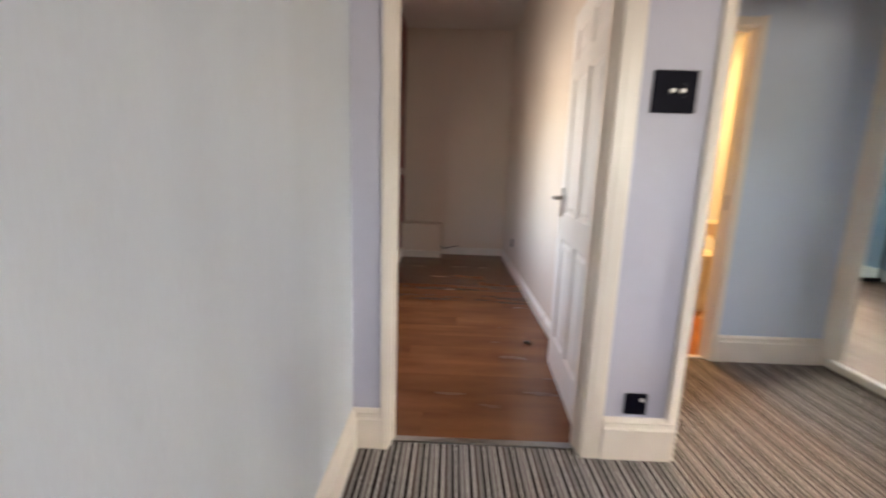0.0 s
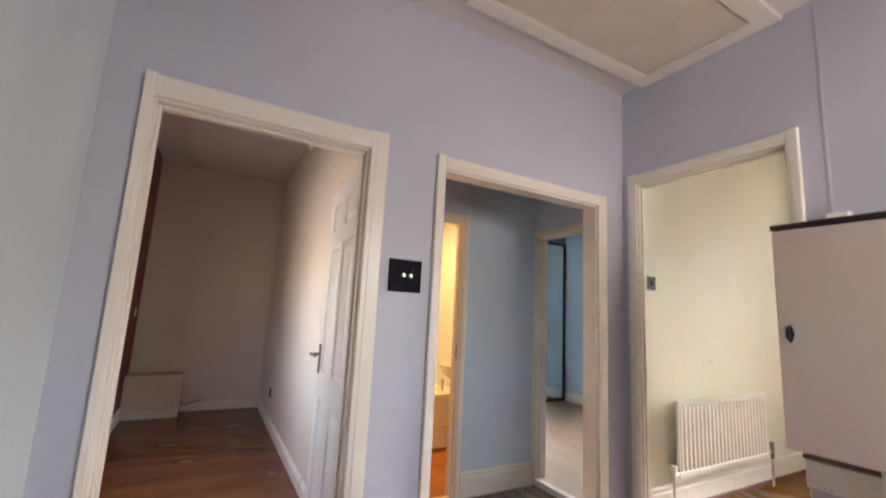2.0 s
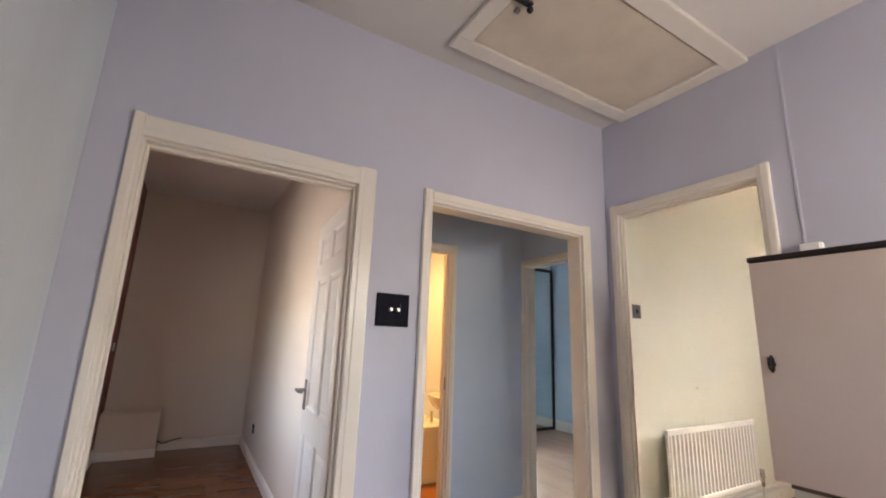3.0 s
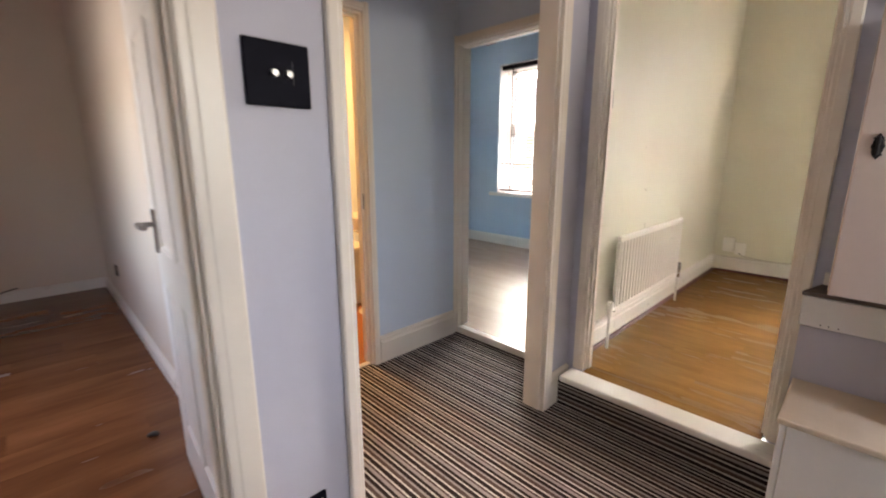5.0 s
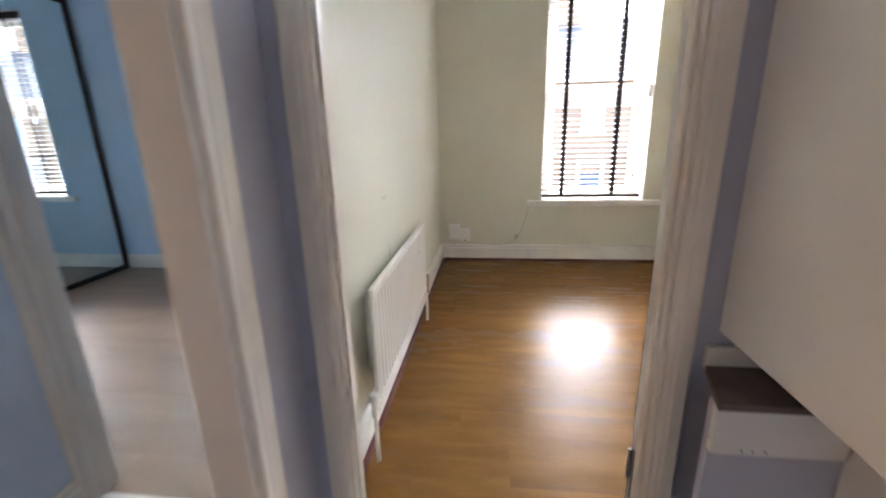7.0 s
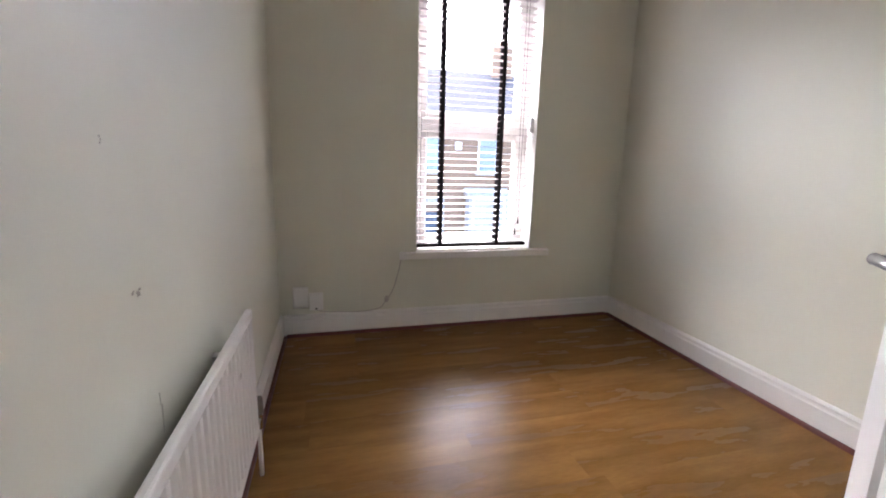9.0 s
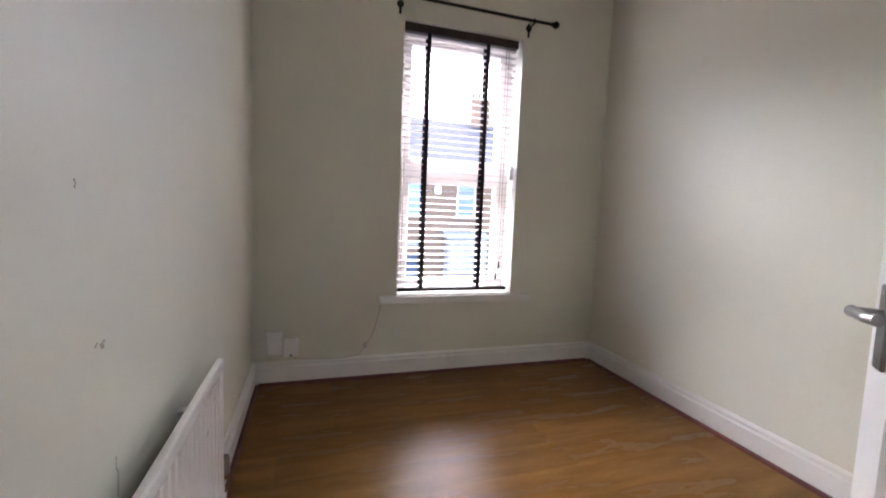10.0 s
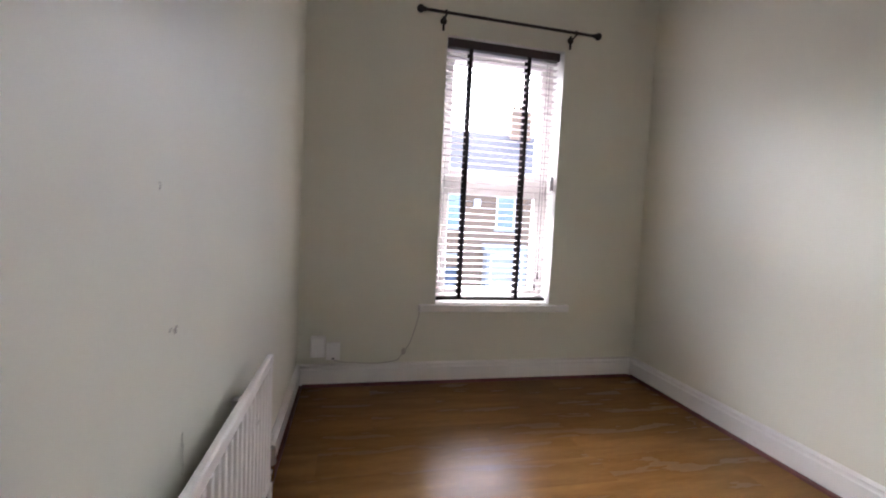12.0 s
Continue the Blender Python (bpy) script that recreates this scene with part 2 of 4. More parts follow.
def part(name, bm, material, parent, label="", local=False):
    """One mesh object under a thing or a part. Vertices are given in world places unless local."""
    if not local:
        bm.transform(chain(parent).inverted())
    ob = new(name, link_mesh(name, bm, material))
    ob.parent = parent
    if label:
        ob["label"] = label
    return ob


def thing(name, place, label, category, group="", kind="", turn=0.0):
    ob = new(name)
    ob.empty_display_size = 0.1
    ob.matrix_basis = pose(*place, 0, 0, turn)
    return tagged(ob, label, category, group, kind)


def solid(name, bm, material, label, category, group="", kind=""):
    """A thing of one mesh, with its origin at the middle of its base."""
    lo = Vector([min(v.co[i] for v in bm.verts) for i in range(3)])
    hi = Vector([max(v.co[i] for v in bm.verts) for i in range(3)])
    at = Vector(((lo.x + hi.x) / 2, (lo.y + hi.y) / 2, lo.z))
    if kind == "structure":
        at = Vector((0, 0, 0))
    bm.transform(Matrix.Translation(-at))
    ob = new(name, link_mesh(name, bm, material))
    ob.location = at
    return tagged(ob, label, category, group, kind)


def box(bm, x0, x1, y0, y1, z0, z1, bevel=0.0, seg=1):
    x0, x1, y0, y1, z0, z1 = min(x0, x1), max(x0, x1), min(y0, y1), max(y0, y1), min(z0, z1), max(z0, z1)
    r = bmesh.ops.create_cube(bm, size=1.0, matrix=Matrix.Translation(((x0 + x1) / 2, (y0 + y1) / 2, (z0 + z1) / 2)) @ Matrix.Diagonal((x1 - x0, y1 - y0, z1 - z0, 1)))
    if bevel:
        es = list({e for v in r["verts"] for e in v.link_edges})
        bmesh.ops.bevel(bm, geom=es, offset=bevel, segments=seg, profile=0.5, affect="EDGES")
    return bm


def boxed(*a, **k):
    return box(bmesh.new(), *a, **k)


def rod(bm, p0, p1, r, n=12, r1=None):
    p0, p1 = Vector(p0), Vector(p1)
    d = p1 - p0
    bmesh.ops.create_cone(bm, cap_ends=True, segments=n, radius1=r, radius2=r if r1 is None else r1, depth=d.length, matrix=Matrix.Translation((p0 + p1) / 2) @ d.to_track_quat("Z", "Y").to_matrix().to_4x4())
    return bm


def ball(bm, c, r, sx=1, sy=1, sz=1, n=12):
    bmesh.ops.create_uvsphere(bm, u_segments=n, v_segments=max(6, n // 2), radius=r, matrix=Matrix.Translation(c) @ Matrix.Diagonal((sx, sy, sz, 1)))
    return bm


def prism(bm, pts, origin, u, v, w, length):
    """A flat outline of (a, b) along u and v, drawn out along w."""
    o, u, v, w = Vector(origin), Vector(u), Vector(v), Vector(w)
    a = [bm.verts.new(o + u * p + v * q) for p, q in pts]
    b = [bm.verts.new(x.co + w * length) for x in a]
    n = len(pts)
    bm.faces.new(a)
    bm.faces.new(b[::-1])
    for i in range(n):
        bm.faces.new((a[i], b[i], b[(i + 1) % n], a[(i + 1) % n]))
    return bm


def tube(name, pts, r, material, parent=None, label="", category="", res=4):
    """A cable: a smooth curve through points, turned into a mesh."""
    pts = [Vector(p) for p in pts]
    path = []
    for i in range(len(pts) - 1):
        p0, p1, p2, p3 = pts[max(i - 1, 0)], pts[i], pts[i + 1], pts[min(i + 2, len(pts) - 1)]
        for k in range(5):
            t = k / 5
            path.append(0.5 * (2 * p1 + (p2 - p0) * t + (2 * p0 - 5 * p1 + 4 * p2 - p3) * t * t + (3 * p1 - p0 - 3 * p2 + p3) * t ** 3))
    path.append(pts[-1])
    bm = bmesh.new()
    rings = []
    for i, p in enumerate(path):
        d = (path[min(i + 1, len(path) - 1)] - path[max(i - 1, 0)]).normalized()
        s = d.orthogonal().normalized() if not rings else (side - d * side.dot(d)).normalized()
        side = s
        up = d.cross(s)
        rings.append([bm.verts.new(p + (s * math.cos(q) + up * math.sin(q)) * r) for q in [k * math.pi / 3 for k in range(6)]])
    for a, b in zip(rings, rings[1:]):
        for k in range(6):
            bm.faces.new((a[k], a[(k + 1) % 6], b[(k + 1) % 6], b[k]))
    bm.faces.new(rings[0])
    bm.faces.new(rings[-1][::-1])
    if parent:
        return part(name, bm, material, parent, label)
    return solid(name, bm, material, label, category)


def wall(name, axis, p0, p1, a0, a1, z0, z1, holes, neg, pos, label):
    """A wall across x or y from p0 to p1 thick, from a0 to a1 long, with holes (a, a, z, z) right through; neg and pos: paint of its two faces."""
    bm = bmesh.new()
    xs = sorted({a0, a1, *[h[0] for h in holes], *[h[1] for h in holes]})
    for s, e in zip(xs, xs[1:]):
        cuts = sorted([(h[2], h[3]) for h in holes if h[0] <= s + 1e-6 and h[1] >= e - 1e-6])
        lo = z0
        for c0, c1 in [*cuts, (z1, z1)]:
            if c0 > lo + 1e-6:
                if axis == "y":
                    box(bm, s, e, p0, p1, lo, c0)
                else:
                    box(bm, p0, p1, s, e, lo, c0)
            lo = c1
    bmesh.ops.remove_doubles(bm, verts=bm.verts, dist=1e-5)
    seen, dead = {}, []
    bm.verts.index_update()
    for f in bm.faces:
        k = tuple(sorted(v.index for v in f.verts))
        if k in seen:
            dead += [f, seen[k]]
        seen[k] = f
    bmesh.ops.delete(bm, geom=list(set(dead)), context="FACES_ONLY")
    bmesh.ops.recalc_face_normals(bm, faces=bm.faces)
    i = 0 if axis == "x" else 1
    mid = (p0 + p1) / 2
    for f in bm.faces:
        c = f.calc_center_median()
        f.material_index = 1 if abs(f.normal[i]) > 0.9 and c[i] > mid else 0
    ob = new(name, link_mesh(name, bm, [neg, pos]))
    return tagged(ob, label, "wall", kind="structure")


SKIRT = [(0, 0), (0.020, 0), (0.020, 0.74), (0.024, 0.76), (0.018, 0.80), (0.016, 0.88), (0.020, 0.93), (0.008, 1.0), (0, 1.0)]


def skirting(p0, p1, out, z0, h, material="white_gloss", label="white gloss-painted moulded skirting board", depth=1.0):
    """Moulded skirting from p0 to p1 (x, y) on a wall whose face looks along out."""
    p0, p1, o = Vector((*p0, z0)), Vector((*p1, z0)), Vector((*out, 0))
    d = p1 - p0
    bm = prism(bmesh.new(), [(a * depth, b * h) for a, b in SKIRT], p0, o, (0, 0, 1), d.normalized(), d.length)
    return solid("baseboard", bm, material, label, "skirting board", kind="structure")


def frame_set(name, axis, face, sign, a0, a1, top, z0, wl_, wr_, wt_, depth, label, material="gloss", stop=True, proud=0.022, back=None):
    """Door lining with moulded architraves on one face: axis is the wall's normal, face the wall's face, sign the way it looks, depth the wall's thickness."""
    t = thing(name, ((a0 + a1) / 2 if axis == "y" else face, face if axis == "y" else (a0 + a1) / 2, z0), label, "door frame", kind="structure")
    n = Vector((0, sign, 0)) if axis == "y" else Vector((sign, 0, 0))
    u = Vector((1, 0, 0)) if axis == "y" else Vector((0, 1, 0))
    up = Vector((0, 0, 1))
    at = lambda a, z, k=0.0: u * a + up * z + (Vector((0, face, 0)) if axis == "y" else Vector((face, 0, 0))) + n * k

    def prof(w):
        if w < 0.06:
            return [(0, 0), (0, proud * 0.7), (w * 0.12, proud * 0.85), (w * 0.3, proud * 0.85), (w * 0.4, proud), (w * 0.9, proud), (w, proud * 0.85), (w, 0)]
        return [(0, 0), (0, proud * 0.8), (w * 0.05, proud * 0.91), (w * 0.26, proud * 0.91), (w * 0.32, proud * 0.99), (w * 0.36, proud), (w * 0.94, proud), (w, proud * 0.88), (w, 0)]

    part("architrave", prism(bmesh.new(), prof(wl_), at(a0 + 0.006, z0), -u, n, up, top + wt_ - z0), material, t)
    part("architrave", prism(bmesh.new(), prof(wr_), at(a1 - 0.006, z0), u, n, up, top + wt_ - z0), material, t)
    part("architrave", prism(bmesh.new(), prof(wt_), at(a0 + 0.006, top - 0.006, 0.0), up, n, u, a1 - a0 - 0.012), material, t)
    th = 0.014
    lo = min(face, face - sign * depth) + 0.002
    hi = max(face, face - sign * depth) - 0.002

    def lining(b0, b1, c0, c1, l0=lo, l1=hi):
        return boxed(b0, b1, l0, l1, c0, c1, bevel=0.002) if axis == "y" else boxed(l0, l1, b0, b1, c0, c1, bevel=0.002)
    part("lining", lining(a0 + 0.001, a0 + th, z0, top), material, t)
    part("lining", lining(a1 - th, a1 - 0.001, z0, top), material, t)
    part("lining", lining(a0 + th, a1 - th, top - th, top - 0.001), material, t)
    if stop:
        m0 = lo + (hi - lo) * 0.35
        part("door_stop", lining(a0 + th, a0 + th + 0.010, z0, top - th, m0, m0 + 0.03), material, t)
        part("door_stop", lining(a1 - th - 0.010, a1 - th, z0, top - th, m0, m0 + 0.03), material, t)
        part("door_stop", lining(a0 + th + 0.010, a1 - th - 0.010, top - th - 0.010, top - th, m0, m0 + 0.03), material, t)
    return t


# ---- plan (metres) ----
BZ = 0.045                      # floor of the blue room
GZ = 0.172                      # floor of the green room, one step up
H, HG, H1 = 2.75, 2.975, 2.92    # ceilings: landing, front rooms, back bedroom
XW = 2.80                       # inner face of the street wall

# ---- walls ----
wall("wall_landing_bedroom", "y", 0.0, 0.1, -2.97, -1.39, 0, 2.97, [(-2.455, -1.66, 0, 1.972)], "lilac", "white_wall", "pale lilac painted wall with a doorway to the bedroom")
wall("wall_landing_lobby", "y", 0.0, 0.1, -1.39, 0.12, 0, 2.97, [(-1.296, -0.238, 0, 1.965)], "lilac", "lilac_lit_blue", "pale lilac painted wall with an open doorway to the lobby")
wall("wall_landing_green_room", "x", 0.0, 0.06, -2.72, 0.0, 0, 2.97, [(-0.866, -0.092, 0, 2.118)], "lilac", "green", "pale lilac painted wall with a doorway up one step")
wall("wall_landing_west", "x", -2.70, -2.60, -2.72, 0.0, 0, 2.97, [], "lilac", "pale_grey_banded_shade", "pale grey landing wall with shading bands in its colour")
# out of view; its opening is added behind the stair fill lamp
wall("wall_landing_south", "y", -2.82, -2.72, -2.70, 0.12, -2.6, 2.97, [(-1.05, -0.45, 1.35, 1.95)], "lilac", "lilac", "pale lilac painted stair wall with an unseen opening added for light")
# unseen walls added below the landing to block daylight from the stair void
wall("wall_light_block_east", "x", 0.0, 0.12, -2.72, -1.45, -2.6, -0.001, [], "lilac", "lilac", "unseen lilac wall closing the stair void against daylight")
wall("wall_light_block_west", "x", -1.82, -1.72, -2.72, -1.35, -2.6, -0.051, [], "lilac", "lilac", "unseen lilac wall closing the stair void against daylight")
wall("wall_light_block_north", "y", -1.45, -1.35, -1.72, 0.12, -2.6, -0.051, [], "lilac", "lilac", "unseen lilac wall closing the stair void against daylight")
wall("wall_bedroom_lobby", "x", -1.49, -1.39, 0.1, 4.2, 0, 2.97, [], "white_wall", "lilac_lit_blue", "off-white painted bedroom wall")
wall("wall_bedroom_north", "y", 4.18, 4.28, -2.97, -1.49, 0, 2.97, [], "white_wall", "white_wall", "off-white painted bedroom wall")
# the opening is out of view, added behind the bedroom fill lamp
wall("wall_bedroom_west", "x", -2.97, -2.87, 0.1, 4.18, 0, 2.97, [(1.17, 1.69, 0.8, 1.8)], "red_wall", "red_wall", "dark red painted bedroom feature wall")
wall("wall_lobby_bathroom", "y", 0.982, 1.082, -1.39, 0.162, 0, 2.97, [(-1.32, -0.550, 0, 1.985)], "lilac_lit_blue", "cream_wall", "lilac wall coloured bluer for daylight, with the bathroom doorway")
wall("wall_lobby_blue_room", "x", 0.162, 0.282, 0.1, 3.65, 0, 2.97, [(0.15, 0.976, 0, 1.955)], "lilac_lit_blue", "blue", "painted wall with the doorway to the blue room")
wall("wall_bathroom_north", "y", 3.55, 3.65, -1.39, 0.162, 0, 2.97, [], "cream_wall", "cream_wall", "cream painted bathroom wall")
wgb = wall("wall_green_blue", "y", 0.0, 0.1, 0.12, XW, 0, 2.97, [], "green", "blue", "pale green painted party wall with the radiator")
ws_ = wall("wall_green_room_south", "y", -2.55, -2.45, 0.06, XW - 0.002, 0, 2.97, [], "green", "green", "pale green painted wall")
wall("wall_blue_room_north", "y", 3.27, 3.37, 0.282, XW, 0, 2.97, [], "blue", "blue", "mid-blue painted wall behind the mirror")
wall("wall_street_green", "x", XW, XW + 0.30, -2.55, 0.1, -2.9, 3.1, [(-1.735, -0.885, 0.715, 2.51)], "green", "brick", "pale green painted street wall with a tall window")
wall("wall_street_blue", "x", XW, XW + 0.30, 0.1, 3.37, -2.9, 3.1, [(1.84, 2.70, 0.775, 2.45)], "blue", "brick", "mid-blue painted street wall with a window")


def slab(name, x0, x1, y0, y1, z0, z1, material, label, category):
    return solid(name, boxed(x0, x1, y0, y1, z0, z1), material, label, category, kind="structure")


# ceilings
slab("ceiling_landing", -2.60, 0, -2.72, 0, H, H + 0.06, "ceiling", "off-white painted landing ceiling", "ceiling")
slab("ceiling_lobby", -1.39, 0.162, 0.1, 0.982, 2.5, 2.56, "ceiling", "off-white painted lobby ceiling", "ceiling")
slab("ceiling_bathroom", -1.39, 0.162, 1.082, 3.55, 2.4, 2.46, "ceiling", "off-white painted bathroom ceiling", "ceiling")
slab("ceiling_bedroom", -2.87, -1.49, 0.1, 4.18, H1, H1 + 0.06, "ceiling", "off-white painted bedroom ceiling", "ceiling")
slab("ceiling_green_room", 0.06, XW, -2.45, 0, HG, HG + 0.06, "ceiling", "white painted ceiling", "ceiling")
slab("ceiling_blue_room", 0.282, XW, 0.1, 3.27, HG, HG + 0.06, "ceiling", "white painted ceiling", "ceiling")
slab("roof", -3.4, XW + 0.5, -3.1, 4.3, 3.12, 3.25, "slate", "grey slate roof over the flat", "roof")

# floors
outline = [(-2.60, -2.72), (-1.72, -2.72), (-1.72, -1.45), (0.0, -1.45), (0.0, 0.0), (-0.252, 0.0), (-0.252, 0.1), (0.162, 0.1), (0.162, 1.0), (-1.39, 1.0), (-1.39, 0.1), (-1.282, 0.1), (-1.282, 0.0), (-1.674, 0.0), (-1.674, 0.03), (-2.441, 0.03), (-2.441, 0.0), (-2.60, 0.0)]
bm = prism(bmesh.new(), outline, (0, 0, -0.05), (1, 0, 0), (0, 1, 0), (0, 0, 1), 0.05)
solid("floor_landing", bm, "carpet", "brown, grey and cream striped loop carpet", "carpet", kind="structure")
slab("floor_stairwell", -2.60, 0.0, -2.72, 0.0, -2.65, -2.6, "carpet", "striped carpet at the foot of the stairs", "floor")
slab("floor_bathroom", -1.39, 0.162, 1.0, 3.55, -0.05, 0.0, "vinyl", "orange-brown patterned vinyl bathroom floor", "floor")

# unseen slabs under the floors, added to block daylight leaking up through joints
slab("floor_base_rooms", -2.97, XW, 0.0, 4.26, -0.14, -0.055, "subfloor", "unseen dark slab under the rooms, blocks stray daylight", "floor")
slab("floor_base_landing", -1.72, 0.12, -1.35, -0.001, -0.14, -0.055, "subfloor", "unseen dark slab under the landing, blocks stray daylight", "floor")
slab("floor_base_passage", -2.70, -1.821, -2.72, -0.001, -0.14, -0.055, "subfloor", "unseen dark slab under the landing, blocks stray daylight", "floor")

# the step up into the green room
bm = boxed(-0.115, -0.002, -0.905, -0.022, 0, 0.1455)
solid("step_riser", bm, "carpet", "striped carpet step up to the green room", "step", kind="structure")
t = thing("threshold", (0, -0.465, 0.15), "white-painted wooden nosing of the step", "threshold", kind="structure")
bm = bmesh.new()
box(bm, -0.158, -0.036, -0.905, -0.048, 0.146, 0.178, bevel=0.007, seg=2)
part("nosing", bm, "white_gloss", t)
part("plank", boxed(-0.0355, 0.0595, -0.851, -0.107, 0.150, GZ, bevel=0.0006), "oak", t, "honey oak laminate strip in the doorway")


# skirtings
SK = 0.172
skirting((-2.60, 0.0), (-2.48, 0.0), (0, -1), 0, SK, "gloss")
skirting((-1.583, 0.0), (-1.299, 0.0), (0, -1), 0, 0.178, "gloss", "cream gloss-painted moulded skirting board below a socket", 1.25)
skirting((-0.178, 0.0), (-0.005, 0.0), (0, -1), 0, SK, "gloss")
skirting((-2.60, -2.70), (-2.60, -0.022), (1, 0), 0, SK, "gloss")
skirting((-0.512, 0.982), (0.138, 0.982), (0, -1), 0, SK, "gloss", "cream gloss-painted moulded skirting board in the lobby")
SG = 0.145
skirting((0.085, 0.0), (XW, 0.0), (0, -1), GZ, SG)
skirting((XW, -2.428), (XW, -0.022), (-1, 0), GZ, SG)
sg_ = skirting((0.16, -2.45), (XW, -2.45), (0, 1), GZ, SG)
skirting((XW, 0.12), (XW, 3.26), (-1, 0), BZ, 0.135)
skirting((0.30, 3.27), (XW - 0.022, 3.27), (0, -1), BZ, 0.135)
skirting((-1.49, 0.12), (-1.49, 4.16), (-1, 0), 0, 0.10)
skirting((-2.33, 4.18), (-1.512, 4.18), (0, -1), 0, 0.10)
skirting((-2.87, 0.12), (-2.87, 3.87), (1, 0), 0, 0.13)


def slant(ob):
    """The green room's south wall is turned two degrees, about its corner at the street wall, to fit the camera's view.
    """
    p = Vector((XW, -2.45, 0))
    ob.matrix_basis = Matrix.Translation(p) @ pose(0, 0, 0, 0, 0, -1.8) @ Matrix.Translation(-p)
    return ob


def beading(p0, p1, out):
    q = [(0, 0), (0.018, 0), (0.0165, 0.008), (0.011, 0.015), (0, 0.018)]
    p0, p1 = Vector((*p0, GZ + 0.001)), Vector((*p1, GZ + 0.001))
    d = p1 - p0
    bm = prism(bmesh.new(), q, p0, (*out, 0), (0, 0, 1), d.normalized(), d.length)
    return solid("trim", bm, "bead", "dark red-brown quarter beading along the skirting", "beading", kind="structure")


beading((0.085, -0.021), (XW - 0.035, -0.021), (0, -1))
beading((XW - 0.021, -2.41), (XW - 0.021, -0.036), (-1, 0))
for ob in (ws_, sg_, beading((0.16, -2.429), (XW - 0.035, -2.429), (0, 1))):
    slant(ob)

# ---- door frames ----
frame_set("door_frame_bedroom", "y", 0.0, -1, -2.455, -1.66, 1.972, 0, 0.036, 0.078, 0.076, 0.1, "cream gloss-painted bedroom door frame with moulded architrave")
frame_set("door_frame_lobby", "y", 0.0, -1, -1.296, -0.238, 1.965, 0, 0.046, 0.066, 0.056, 0.1, "cream gloss-painted open frame to the lobby", stop=False)
fb = frame_set("door_frame_bathroom", "y", 0.982, -1, -1.32, -0.550, 1.985, 0, 0.06, 0.038, 0.042, 0.1, "cream gloss-painted bathroom door frame")
fbl = frame_set("door_frame_blue_room", "x", 0.162, -1, 0.15, 0.976, 1.955, 0, 0.04, 0.0115, 0.04, 0.12, "cream gloss-painted door frame to the blue room")
fg = frame_set("door_frame_green_room", "x", 0.0, -1, -0.866, -0.092, 2.118, GZ, 0.050, 0.052, 0.056, 0.06, "cream gloss-painted door frame with moulded architrave")

# metal pieces on the frames
part("strike_plate", boxed(0.022, 0.048, -0.1085, -0.106, 1.03, 1.17, bevel=0.0006), "metal", fg, "steel strike plate")
for z in (0.36, 1.85):
    part("hinge", rod(bmesh.new(), (0.061, -0.846, z), (0.061, -0.846, z + 0.09), 0.007, 10), "metal", fg, "steel butt hinge")

part("strike_plate", boxed(0.205, 0.232, 0.9595, 0.9615, 0.95, 1.02, bevel=0.0006), "metal", fbl, "steel strike plate")
part("strike_plate", boxed(-0.5665, -0.5645, 1.005, 1.030, 0.955, 1.045, bevel=0.0006), "metal", fb, "steel strike plate")

# carpet and floor bars
bm = boxed(-2.438, -1.677, 0.028, 0.062, 0.0, 0.009, bevel=0.003, seg=2)
solid("trim", bm, "metal", "brass-coloured metal floor bar in the bedroom doorway", "threshold bar", kind="structure")
bm = boxed(-1.30, -0.566, 1.0, 1.034, 0.0, 0.009, bevel=0.003, seg=2)
solid("trim", bm, "gloss", "pale floor bar in the bathroom doorway", "threshold bar", kind="structure")
bm = boxed(0.163, 0.215, 0.166, 0.960, 0.0, 0.046, bevel=0.003, seg=2)
solid("trim", bm, "white_gloss", "white floor bar in the blue room doorway", "threshold bar", kind="structure")


# ---- doors ----
def lever(parent, x, z, face, sign, along):
    """Lever handle on a long back plate, in the leaf's own axes: face is the leaf's surface, sign the way it looks, along the way the lever points."""
    h = part("handle", box(bmesh.new(), x - 0.021, x + 0.021, face, face + sign * 0.008, z - 0.085, z + 0.075, bevel=0.003, seg=2), "metal", parent, "brushed steel lever handle on a back plate", local=True)
    bm = bmesh.new()
    rod(bm, (x, face + sign * 0.008, z + 0.02), (x, face + sign * 0.05, z + 0.02), 0.009, 14)
    ball(bm, (x, face + sign * 0.05, z + 0.02), 0.0115, n=12)
    rod(bm, (x, face + sign * 0.05, z + 0.02), (x + along * 0.085, face + sign * 0.053, z + 0.022), 0.0105, 14, 0.009)
    rod(bm, (x + along * 0.083, face + sign * 0.053, z + 0.022), (x + along * 0.108, face + sign * 0.044, z + 0.024), 0.009, 14, 0.011)
    part("lever", bm, "metal", h, local=True)
    for dz in (-0.07, 0.06):
        part("screw", rod(bmesh.new(), (x, face + sign * 0.008, z + dz), (x, face + sign * 0.0095, z + dz), 0.004, 8), "chrome", h, local=True)
    return h


